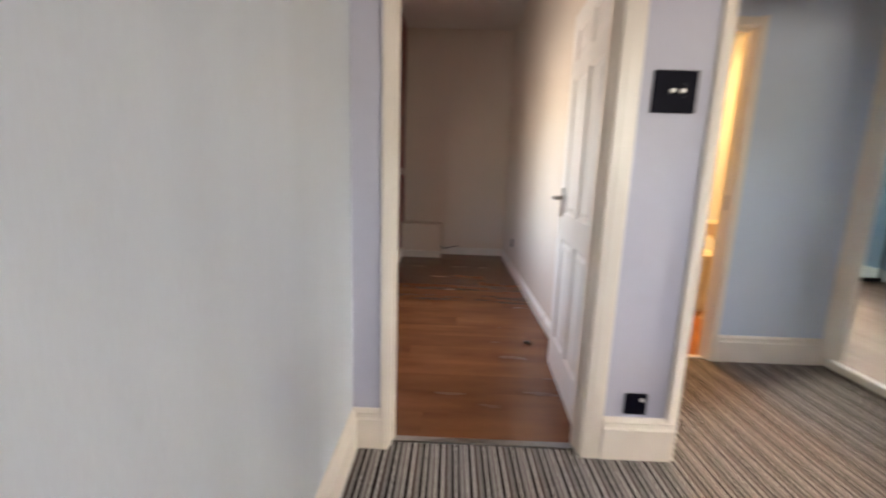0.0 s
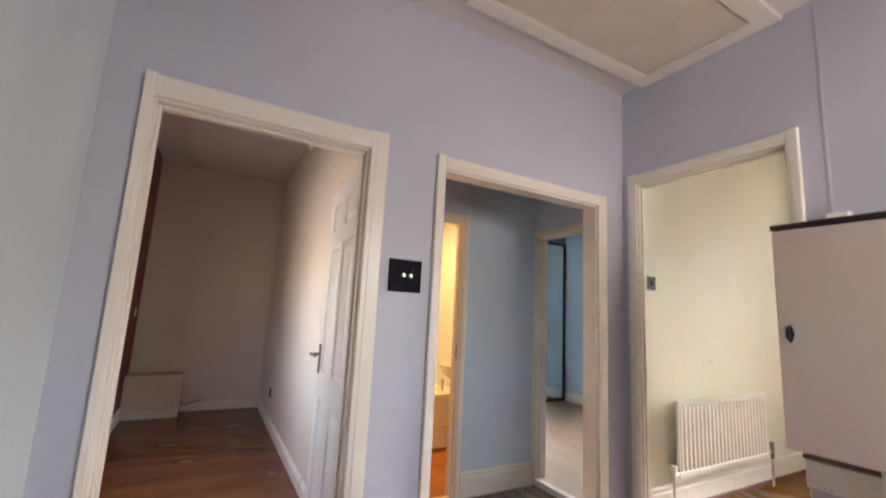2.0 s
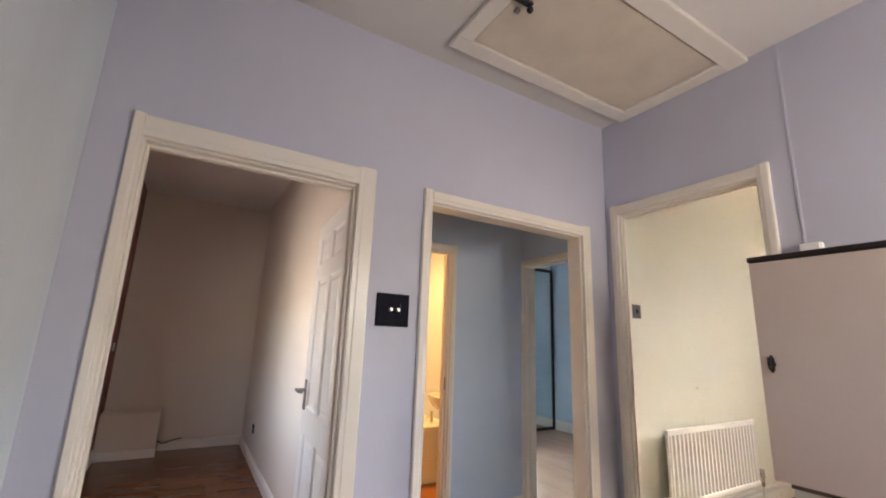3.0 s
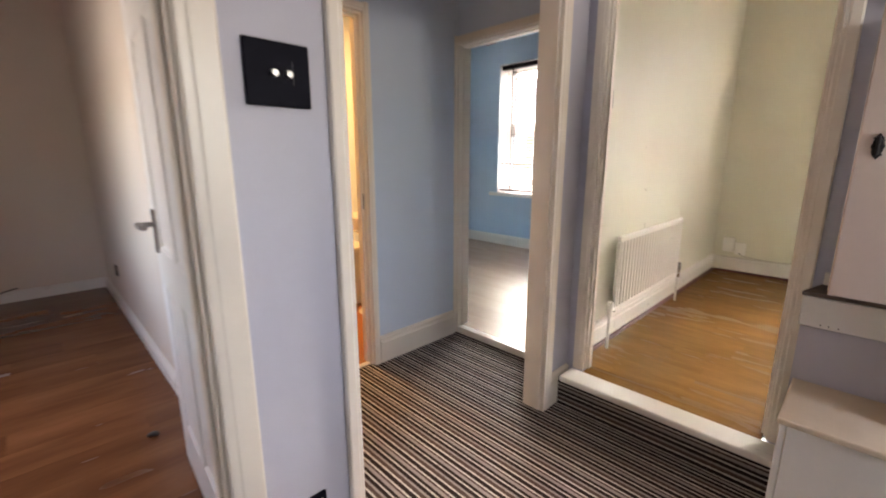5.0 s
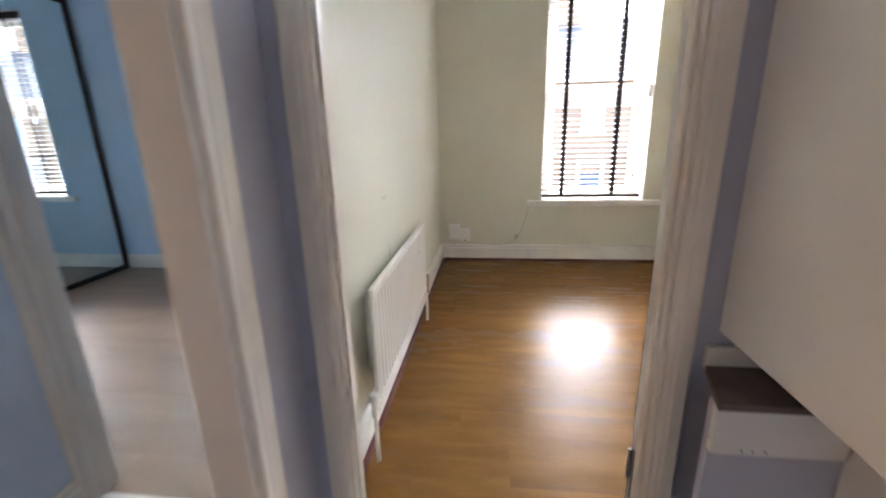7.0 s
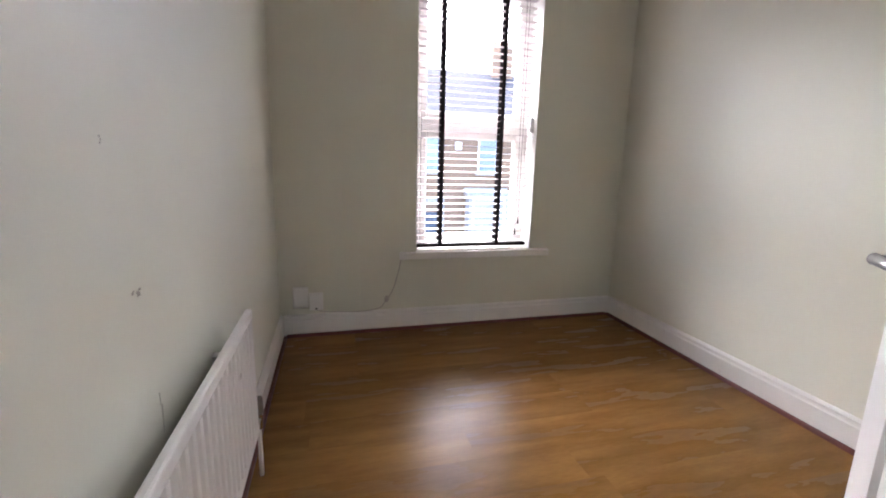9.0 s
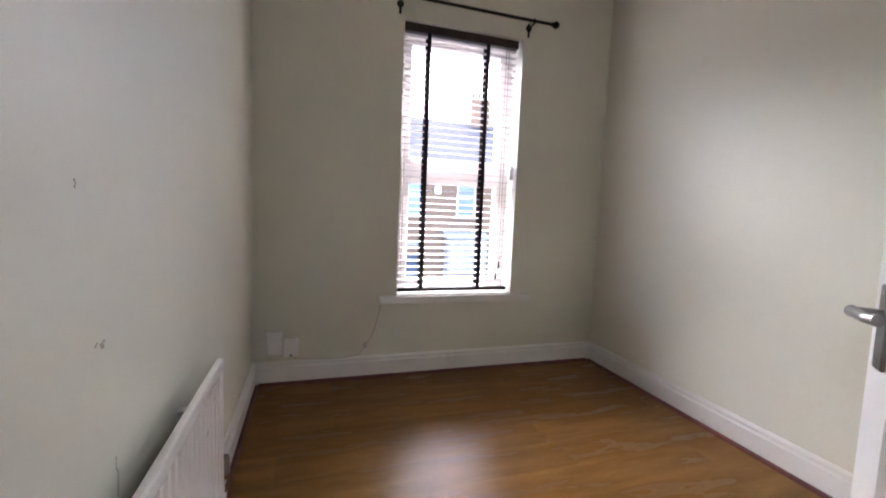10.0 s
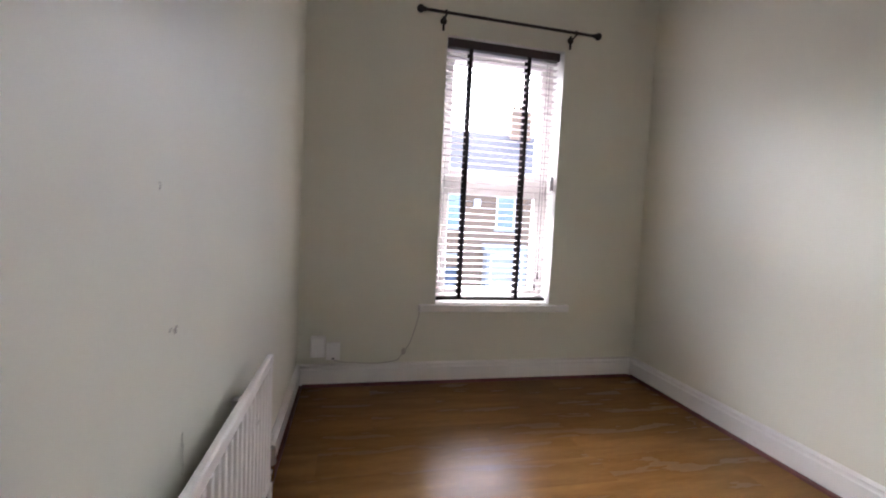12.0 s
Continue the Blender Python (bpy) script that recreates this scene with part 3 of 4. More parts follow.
def panel_door(name, hinge, turn, w, h, label, side, hz=0.98):
    """Six-panel moulded door. Own axes: x from the hinge to the free edge, y through the leaf, z up."""
    d = thing(name, hinge, label, "door", turn=turn)
    th = 0.035
    bm = bmesh.new()
    rows = [(0.10, 0.40), (0.47, 0.83), (0.875, 0.955)]
    cols = [(0.145, 0.46), (0.54, 0.855)]
    xs = sorted({0.0, 1.0, *[c for q in cols for c in q]})
    zs = sorted({0.0, 1.0, *[c for q in rows for c in q]})
    for i, (xa, xb) in enumerate(zip(xs, xs[1:])):
        for za, zb in zip(zs, zs[1:]):
            if (xa, xb) in cols and (za, zb) in rows:
                continue
            box(bm, xa * w, xb * w, 0, th, za * h, zb * h)
    bmesh.ops.remove_doubles(bm, verts=bm.verts, dist=1e-5)
    bm.verts.index_update()
    seen, dead = {}, []
    for f in bm.faces:
        k = tuple(sorted(v.index for v in f.verts))
        if k in seen:
            dead += [f, seen[k]]
        seen[k] = f
    bmesh.ops.delete(bm, geom=list(set(dead)), context="FACES_ONLY")
    part("leaf", bm, "door_white", d, local=True)
    for xa, xb in cols:
        for za, zb in rows:
            bm = bmesh.new()
            for s, y0 in ((-1, 0.0), (1, th)):
                loops = []
                for inset, dep in ((0.0, 0.0), (0.010, 0.010), (0.022, 0.011), (0.042, 0.003)):
                    y = y0 - s * dep
                    loops.append([bm.verts.new(p) for p in ((xa * w + inset, y, za * h + inset), (xb * w - inset, y, za * h + inset), (xb * w - inset, y, zb * h - inset), (xa * w + inset, y, zb * h - inset))])
                for a, b in zip(loops, loops[1:]):
                    for k in range(4):
                        bm.faces.new((a[k], a[(k + 1) % 4], b[(k + 1) % 4], b[k]))
                bm.faces.new(loops[-1])
            part("panel", bm, "door_white", d, local=True)
    lever(d, w - 0.062, hz, 0.0, -1, -1)
    lever(d, w - 0.062, hz, th, 1, -1)
    for z in (0.22, h - 0.24):
        part("hinge", box(rod(bmesh.new(), (-0.004, (0.0 if side < 0 else th), z), (-0.004, (0.0 if side < 0 else th), z + 0.09), 0.006, 10), -0.003, -0.0005, 0.004, 0.031, z, z + 0.09), "metal", d, "steel butt hinge", local=True)
    return d


# the bedroom door stands open along the wall; the green room's door stands well open
panel_door("door_1", (-1.612, 0.108, 0.008), 86.5, 0.755, 1.945, "white six-panel door standing wide open against the bedroom wall", 1)
panel_door("door_2", (0.070, -0.872, GZ + 0.008), -48.0, 0.735, 1.93, "white six-panel door standing wide open into the green room", 1, 0.93)


# ---- windows ----
def sash_window(name, y0, y1, z0, z1, mid, label, sill_z, sill0, sill1):
    xf = XW + 0.16
    wnd = thing(name, (xf, (y0 + y1) / 2, z0), label, "window", kind="structure")
    f = 0.055
    part("window_frame", boxed(xf, xf + 0.07, y0, y0 + f, z0, z1, bevel=0.004), "white_gloss", wnd)
    part("window_frame", boxed(xf, xf + 0.07, y1 - f, y1, z0, z1, bevel=0.004), "white_gloss", wnd)
    part("window_frame", boxed(xf, xf + 0.07, y0 + f, y1 - f, z1 - f, z1, bevel=0.004), "white_gloss", wnd)
    part("window_frame", boxed(xf, xf + 0.07, y0 + f, y1 - f, z0, z0 + f, bevel=0.004), "white_gloss", wnd)
    part("meeting_rail", boxed(xf - 0.012, xf + 0.06, y0 + f, y1 - f, mid - 0.045, mid + 0.045, bevel=0.006), "white_gloss", wnd)
    s = 0.042
    for nm, a, b, dx in (("lower_sash", z0 + f, mid - 0.045, -0.008), ("upper_sash", mid + 0.045, z1 - f, 0.006)):
        bm = bmesh.new()
        box(bm, xf + dx, xf + dx + 0.05, y0 + f, y0 + f + s, a, b, bevel=0.004)
        box(bm, xf + dx, xf + dx + 0.05, y1 - f - s, y1 - f, a, b, bevel=0.004)
        box(bm, xf + dx, xf + dx + 0.05, y0 + f + s, y1 - f - s, a, a + s, bevel=0.004)
        box(bm, xf + dx, xf + dx + 0.05, y0 + f + s, y1 - f - s, b - s, b, bevel=0.004)
        sh = part(nm, bm, "white_gloss", wnd)
        p = part("pane", boxed(xf + 0.022, xf + 0.026, y0 + f + s, y1 - f - s, a + s, b - s), "glass", sh, "clear glass pane")
        p.visible_shadow = False
    bm = boxed(XW - 0.0005, xf - 0.001, y0 + 0.002, y1 - 0.002, z0 - 0.046, z0 + 0.003, bevel=0.004)
    box(bm, XW - 0.045, XW - 0.001, sill0, sill1, z0 - 0.046, z0 + 0.002, bevel=0.006, seg=2)
    part("window_sill", bm, "white_gloss", wnd)
    return wnd


w1 = sash_window("window_1", -1.735, -0.885, 0.715, 2.51, 1.57, "tall white-framed sash window with white sill", 0.69, -1.87, -0.772)
w2 = sash_window("window_2", 1.84, 2.70, 0.775, 2.45, 1.62, "tall white-framed sash window in the blue room", 0.66, 1.73, 2.81)
part("catch", box(boxed(XW + 0.06, XW + 0.15, -1.734, -1.717, 1.60, 1.625, bevel=0.003), XW + 0.05, XW + 0.075, -1.734, -1.705, 1.54, 1.64, bevel=0.003), "plastic", w1, "white plastic window catch")

# plaster reveals of the windows, painted white
for y0, y1, z0, z1 in ((-1.735, -0.885, 0.715, 2.51), (1.84, 2.70, 0.775, 2.45)):
    for a, b in ((y0 + 0.0015, y0 + 0.005), (y1 - 0.005, y1 - 0.0015)):
        solid("trim", boxed(XW + 0.001, XW + 0.158, a, b, z0 + 0.004, z1 - 0.002), "white_gloss", "white-painted window reveal", "window reveal", kind="structure")
    solid("trim", boxed(XW + 0.001, XW + 0.158, y0 + 0.006, y1 - 0.006, z1 - 0.006, z1 - 0.0025), "white_gloss", "white-painted head of the window reveal", "window reveal", kind="structure")


# ---- blinds ----
def venetian(y0, y1, ztop, zbot, x, label, tapes):
    b = thing("venetian_blind", (x, (y0 + y1) / 2, zbot), label, "blind")
    part("headrail", boxed(x - 0.030, x + 0.030, y0, y1, ztop - 0.055, ztop, bevel=0.004), "dark_wood", b, "dark stained pelmet")
    part("bottom_rail", boxed(x - 0.026, x + 0.026, y0, y1, zbot, zbot + 0.022, bevel=0.005), "dark_wood", b, "dark stained bottom rail")
    n = int((ztop - 0.07 - zbot - 0.03) / 0.0425)
    me = None
    for i in range(n):
        z = zbot + 0.040 + i * (ztop - 0.08 - zbot - 0.03) / (n - 1)
        if me is None:
            bm = bmesh.new()
            pts = [(-0.023, -0.0010), (-0.011, 0.0006), (0, 0.0011), (0.011, 0.0006), (0.023, -0.0010), (0.022, -0.0030), (0, -0.0009), (-0.022, -0.0030)]
            prism(bm, pts, (0, -(y1 - y0) / 2 + 0.004, 0), (1, 0, 0), (0, 0, 1), (0, 1, 0), y1 - y0 - 0.008)
            me = link_mesh("slat", bm, "slat")
        o = new("slat", me)
        o.parent = b
        o.matrix_basis = pose(0, 0, z - zbot, 0, -3.0, 0)
    for ty in tapes:
        for dx in (-0.0275, 0.0265):
            part("tape", boxed(x + dx, x + dx + 0.001, ty - 0.0135, ty + 0.0135, zbot + 0.01, ztop - 0.05), "tape", b, "dark woven ladder tape")
    cords = rod(rod(bmesh.new(), (x - 0.034, y0 + 0.075, ztop - 0.06), (x - 0.034, y0 + 0.075, zbot + 0.20), 0.0016, 6), (x - 0.034, y0 + 0.095, ztop - 0.06), (x - 0.034, y0 + 0.095, zbot + 0.12), 0.0016, 6)
    c = part("cord", cords, "tape", b)
    for yy, zz in ((y0 + 0.075, zbot + 0.16), (y0 + 0.095, zbot + 0.08)):
        part("toggle", rod(bmesh.new(), (x - 0.034, yy, zz), (x - 0.034, yy, zz + 0.045), 0.008, 10, 0.004), "dark_wood", c, "dark wooden acorn toggle")
    return b


venetian(-1.712, -0.893, 2.503, 0.738, XW + 0.055, "pale-slatted venetian blind, lowered and open, with dark tapes and rails", (-1.062, -1.482))
bb = venetian(1.855, 2.685, 2.44, 0.80, XW + 0.055, "pale-slatted venetian blind with dark rails over the blue room window", (2.05, 2.50))
part("dark_slat", boxed(XW + 0.030, XW + 0.080, 1.859, 2.681, 1.165, 1.178, bevel=0.003), "dark_wood", bb, "one dark stained slat")

# ---- curtain pole over the green room window ----
cp = thing("curtain_pole", (XW - 0.08, -1.31, 2.605), "black iron curtain pole on two brackets", "curtain pole")
part("pole", rod(bmesh.new(), (XW - 0.08, -0.712, 2.605), (XW - 0.08, -1.91, 2.605), 0.0095, 14), "iron", cp)
for y, s in ((-0.712, 1), (-1.91, -1)):
    part("finial", rod(ball(bmesh.new(), (XW - 0.08, y + s * 0.022, 2.605), 0.024, n=16), (XW - 0.08, y - s * 0.012, 2.605), (XW - 0.08, y + s * 0.004, 2.605), 0.014, 14), "iron", cp)
for y in (-0.855, -1.765):
    bm = rod(bmesh.new(), (XW - 0.08, y, 2.59), (XW - 0.004, y, 2.58), 0.006, 10)
    rod(bm, (XW - 0.08, y, 2.585), (XW - 0.08, y, 2.62), 0.007, 10)
    rod(bm, (XW - 0.005, y, 2.525), (XW - 0.005, y, 2.615), 0.008, 10)
    rod(bm, (XW - 0.005, y, 2.585), (XW, y, 2.585), 0.022, 14)
    part("bracket", bm, "iron", cp)


# ---- radiator ----
def radiator():
    x0, x1, z0, z1, yf, yb = 0.372, 1.455, 0.375, 0.818, -0.082, -0.061
    r = thing("radiator", ((x0 + x1) / 2, -0.0715, z0), "white pressed-steel panel radiator on the green wall", "radiator")
    n = 24
    bm = bmesh.new()
    top, bot = z1 - 0.034, z0 + 0.034
    pitch = (x1 - x0 - 0.03) / n
    pts = [(x0 + 0.015, yb - 0.002)]
    for i in range(n):
        a = x0 + 0.015 + i * pitch
        pts += [(a + pitch * 0.04, yf + 0.014), (a + pitch * 0.20, yf + 0.001), (a + pitch * 0.30, yf), (a + pitch * 0.50, yf), (a + pitch * 0.60, yf + 0.001), (a + pitch * 0.76, yf + 0.014)]
    pts += [(x1 - 0.015, yb - 0.002), (x1 - 0.015, yb), (x0 + 0.015, yb)]
    prism(bm, pts, (0, 0, bot), (1, 0, 0), (0, 1, 0), (0, 0, 1), top - bot)
    part("panel", bm, "white_gloss", r)
    part("top_edge", boxed(x0, x1, yf, yb, top, z1, bevel=0.006, seg=2), "white_gloss", r)
    part("bottom_edge", boxed(x0, x1, yf, yb, z0, bot, bevel=0.006, seg=2), "white_gloss", r)
    for xa in (x0, x1 - 0.016):
        part("end_edge", boxed(xa, xa + 0.016, yf + 0.002, yb - 0.001, bot, top, bevel=0.004), "white_gloss", r)
    for xa in (x0 + 0.16, x1 - 0.16):
        part("wall_bracket", boxed(xa - 0.015, xa + 0.015, yb - 0.001, 0.0, z0 + 0.05, z1 - 0.08), "white_gloss", r)
    for xa, s in ((x0, -1), (x1, 1)):
        v = part("valve", rod(rod(bmesh.new(), (xa + s * 0.001, -0.0715, z0 + 0.02), (xa + s * 0.045, -0.0715, z0 + 0.02), 0.011, 12), (xa + s * 0.045, -0.0715, z0 - 0.015), (xa + s * 0.045, -0.0715, z0 + 0.045), 0.013, 12), "chrome" if s > 0 else "plastic", r, "radiator valve")
        part("valve_cap", rod(bmesh.new(), (xa + s * 0.045, -0.0715, z0 + 0.045), (xa + s * 0.045, -0.0715, z0 + (0.10 if s > 0 else 0.075)), 0.019, 16, 0.016), "metal" if s > 0 else "plastic", v)
        part("pipe", rod(bmesh.new(), (xa + s * 0.045, -0.0715, GZ), (xa + s * 0.045, -0.0715, z0 - 0.015), 0.0075, 10), "white_gloss", r, "white-painted copper pipe")
    return r


radiator()

# chipped and cracked plaster over the radiator
rnd = random.Random(11)
for x, z, w, h_, n_ in ((0.888, 1.045, 0.010, 0.006, 4), (0.868, 1.050, 0.005, 0.003, 3), (0.930, 0.770, 0.0010, 0.028, 5), (0.925, 0.815, 0.001, 0.012, 3), (0.820, 1.307, 0.003, 0.006, 3)):
    bm = bmesh.new()
    for k in range(n_):
        px, pz = x + rnd.uniform(-w, w) * 0.7, z + (k / max(1, n_ - 1) - 0.5) * 1.6 * h_
        box(bm, px - w * rnd.uniform(0.2, 0.6), px + w * rnd.uniform(0.2, 0.6), -0.0012 - 0.0002 * k, 0.002, pz - h_ * 0.35, pz + h_ * 0.3, bevel=0.0003)
    part("plaster_chip", bm, "mark", wgb, "chipped plaster")

# ---- small fittings in the green room ----
sb = thing("telephone_box", (XW, -0.13, 0.37), "white plastic surface box above the skirting", "junction box")
part("body", boxed(XW - 0.040, XW, -0.177, -0.083, 0.370, 0.505, bevel=0.006, seg=2), "plastic", sb)
part("cover", boxed(XW - 0.046, XW - 0.0405, -0.171, -0.089, 0.377, 0.498, bevel=0.003), "plastic", sb)
so = thing("telephone_socket", (XW, -0.222, 0.345), "off-white telephone socket on the wall", "socket")
part("plate", boxed(XW - 0.024, XW, -0.268, -0.181, 0.347, 0.462, bevel=0.005, seg=2), "plastic", so)
part("port", boxed(XW - 0.0255, XW - 0.0242, -0.232, -0.218, 0.353, 0.363), "dark_cable", so)
tube("cable", [(XW - 0.006, -0.785, 0.675), (XW - 0.006, -0.765, 0.58), (XW - 0.006, -0.725, 0.45), (XW - 0.010, -0.67, 0.37), (XW - 0.028, -0.635, 0.340), (XW - 0.030, -0.53, 0.324), (XW - 0.030, -0.41, 0.327), (XW - 0.030, -0.28, 0.336), (XW - 0.014, -0.23, 0.345)], 0.0035, "rubber", None, "grey cable running down from the window sill", "cable")
bm = ball(bmesh.new(), (XW - 0.012, -0.685, 0.395), 0.016, 0.6, 1.0, 1.5, 10)
solid("cable_clip", bm, "rubber", "small grey clip on the loose cable", "cable clip")
gs = thing("light_switch", (0.248, -0.003, 1.49), "dark steel light switch by the doorway", "switch")
part("plate", boxed(0.205, 0.291, -0.010, 0.0, 1.491, 1.577, bevel=0.002), "dark_steel", gs)
part("rocker", boxed(0.240, 0.256, -0.014, -0.0102, 1.521, 1.547, bevel=0.001), "black", gs)

# ---- landing: switch, socket, hatch ----
sw = thing("dimmer_switch", (-1.468, 0, 1.367), "square black dimmer switch with two chrome knobs", "switch")
part("plate", boxed(-1.540, -1.387, -0.012, 0.0, 1.358, 1.500, bevel=0.003, seg=2), "black", sw)
for x in (-1.477, -1.443):
    part("knob", rod(bmesh.new(), (x, -0.0125, 1.430), (x, -0.025, 1.430), 0.0085, 18, 0.0075), "metal", sw, "chrome dimmer knob")
part("slider", boxed(-1.4308, -1.4300, -0.0135, -0.0122, 1.408, 1.460), "dark_steel", sw, "thin steel line")
sk = thing("wall_socket", (-1.47, 0, 0.18), "black plastic wall socket above the skirting", "socket")
part("plate", boxed(-1.506, -1.418, -0.011, 0.0, 0.195, 0.284, bevel=0.003, seg=2), "black", sk)
part("port", boxed(-1.445, -1.433, -0.0125, -0.0112, 0.252, 0.267), "plastic", sk)

hx0, hx1, hy0, hy1 = -1.235, -0.094, -0.79, -0.238
lh = thing("loft_hatch", ((hx0 + hx1) / 2, (hy0 + hy1) / 2, H), "cream-painted loft hatch in a moulded frame", "loft hatch")
part("hatch_panel", boxed(hx0 + 0.006, hx1 - 0.006, hy0 + 0.006, hy1 - 0.006, H - 0.016, H - 0.002, bevel=0.002), "box_top", lh, "cream-painted hatch panel")
# dark sheet behind the panel stands in for shade in the slit round it
part("gap_shade_sheet", boxed(hx0 - 0.01, hx1 + 0.005, hy0 - 0.01, hy1 + 0.01, H - 0.003, H - 0.0005), "subfloor", lh)
for a in ((hx0 - 0.08, hx1 + 0.092, hy1, hy1 + 0.088), (hx0 - 0.08, hx1 + 0.092, hy0 - 0.095, hy0)):
    part("frame_board", boxed(a[0], a[1], a[2], a[3], H - 0.026, H, bevel=0.005, seg=2), "gloss", lh)
part("frame_board", boxed(hx0 - 0.08, hx0, hy0, hy1, H - 0.0265, H, bevel=0.005, seg=2), "gloss", lh)
part("frame_board", boxed(hx1, hx1 + 0.092, hy0, hy1, H - 0.0265, H, bevel=0.005, seg=2), "gloss", lh)
lt = part("latch", boxed(-1.255, -1.155, -0.585, -0.555, H - 0.042, H - 0.027, bevel=0.004), "iron", lh, "dark iron latch")
part("latch_knob", rod(ball(bmesh.new(), (-1.165, -0.57, H - 0.06), 0.015, n=12), (-1.165, -0.57, H - 0.055), (-1.165, -0.57, H - 0.04), 0.008, 10), "iron", lt)
part("keeper", boxed(-1.19, -1.165, -0.51, -0.49, H - 0.026, H - 0.0165, bevel=0.002), "metal", lh)

cd = thing("cable_conduit", (0, -1.0, 1.79), "lilac-painted cable conduit up the wall", "conduit")
part("trunking", boxed(-0.0035, 0.0, -1.005, -0.992, 1.764, H, bevel=0.0015), "lilac", cd)
jb = thing("junction_box", (-0.02, -1.02, 1.70), "white plastic junction box on the wall", "junction box")
part("body", boxed(-0.034, 0.0, -1.062, -0.985, 1.69, 1.762, bevel=0.004), "plastic", jb)
part("cover", boxed(-0.040, -0.0345, -1.057, -0.990, 1.695, 1.757, bevel=0.002), "plastic", jb)

# ---- landing: meter cupboard and boxing over the stairs ----
cx, cy0, cy1, cz0, cz1 = -0.420, -0.962, -1.60, 0.890, 1.652
cb = thing("wall_cupboard", (-0.2, -1.27, cz0), "blush-white painted wall cupboard with an iron pull, door slightly proud", "cupboard")
# near side takes a whiter material in place of the light on it
part("side", boxed(cx, -0.001, cy0 - 0.018, cy0, cz0, cz1 - 0.02, bevel=0.002), "white_gloss", cb, "cupboard side in a whiter colour for the light on it")
part("side", boxed(cx, -0.001, cy1, cy1 + 0.018, cz0, cz1 - 0.02, bevel=0.002), "cup", cb)
part("bottom", boxed(cx, -0.001, cy1 + 0.019, cy0 - 0.019, cz0 + 0.001, cz0 + 0.019), "cup", cb)
part("back", boxed(-0.012, -0.002, cy1 + 0.019, cy0 - 0.019, cz0 + 0.02, cz1 - 0.02), "cup", cb)
part("face_frame", boxed(cx, cx + 0.018, cy1 + 0.019, cy0 - 0.019, cz0 + 0.02, cz1 - 0.02), "cup", cb)
part("top_board", boxed(cx - 0.03, -0.001, cy1 - 0.004, cy0 + 0.004, cz1 - 0.0195, cz1, bevel=0.003), "dark_wood", cb, "dark stained top board")
dr = part("door", boxed(cx - 0.031, cx - 0.011, cy1 + 0.002, cy0 - 0.002, cz0 - 0.004, cz1 - 0.024, bevel=0.003, seg=2), "cup", cb, "plain blush-white painted door")
bm = bmesh.new()
prism(bm, [(a * 0.62, b * 0.68) for a, b in ((-0.020, 0), (-0.012, 0.020), (-0.014, 0.028), (0, 0.046), (0.014, 0.028), (0.012, 0.020), (0.020, 0), (0.012, -0.020), (0.014, -0.028), (0, -0.046), (-0.014, -0.028), (-0.012, -0.020))], (cx - 0.031, -1.000, 1.267), (0, 1, 0), (0, 0, 1), (-1, 0, 0), 0.004)
pl = part("pull", bm, "iron", dr, "ornate black iron drop pull")
bm = bmesh.new()
for dz in (-0.016, -0.008, 0, 0.008, 0.016):
    rod(bm, (cx - 0.037, -1.009, 1.267 + dz - 0.004), (cx - 0.045, -0.991, 1.267 + dz + 0.004), 0.0025, 8)
rod(bm, (cx - 0.034, -1.000, 1.289), (cx - 0.046, -1.000, 1.286), 0.0035, 8)
rod(bm, (cx - 0.046, -1.000, 1.288), (cx - 0.046, -1.000, 1.247), 0.004, 8)
part("twist", bm, "iron", pl)
# dark strip in place of the shadow between door and side
part("gap_shadow_strip", boxed(cx - 0.0105, cx - 0.0005, cy1 + 0.02, cy0 - 0.0015, cz0 + 0.002, cz1 - 0.024), "subfloor", cb, "dark strip painted as shade between door and side")

bk = thing("stair_boxing", (-0.08, -1.4, 0), "white-painted boxing against the wall with a worn brown top", "boxing")
part("fascia", boxed(-0.155, -0.135, -1.142, -0.90, 0.70, 0.802, bevel=0.003), "white_gloss", bk, "white-painted fascia board")
# solid near-black dots, their colour standing in for shade inside screw holes
for y in (-0.955, -0.975, -0.998):
    part("screw_hole", rod(bmesh.new(), (-0.1565, y, 0.712), (-0.154, y, 0.712), 0.002, 8), "subfloor", bk, "dark dot painted as the shade in a screw hole")
part("top_board", prism(bmesh.new(), [(-0.162, -0.897), (-0.023, -0.935), (-0.023, -1.60), (-0.162, -1.60)], (0, 0, 0.804), (1, 0, 0), (0, 1, 0), (0, 0, 1), 0.013), "board_top", bk, "worn brown board")
part("batten", boxed(-0.022, -0.001, -1.60, -0.937, 0.804, 0.858, bevel=0.003), "white_gloss", bk, "white-painted batten")
part("back_panel", boxed(-0.132, -0.112, -1.60, -0.905, 0.0, 0.802), "lilac", bk, "lilac-painted back panel")
lb = thing("boxed_seat", (-0.3, -1.1, 0), "low cream-painted wooden box beside the step", "box")
part("top", boxed(-0.46, -0.134, -1.44, -0.912, 0.484, 0.504, bevel=0.005, seg=2), "box_top", lb, "cream-painted lid")
part("side", boxed(-0.45, -0.136, -0.936, -0.918, 0.0, 0.483, bevel=0.002), "white_gloss", lb)
part("front", boxed(-0.452, -0.434, -1.44, -0.937, 0.0, 0.483, bevel=0.002), "white_gloss", lb)
part("upright_panel", boxed(-0.30, -0.137, -1.44, -1.150, 0.505, 0.889, bevel=0.003), "white_gloss", lb, "white-painted upright panel")

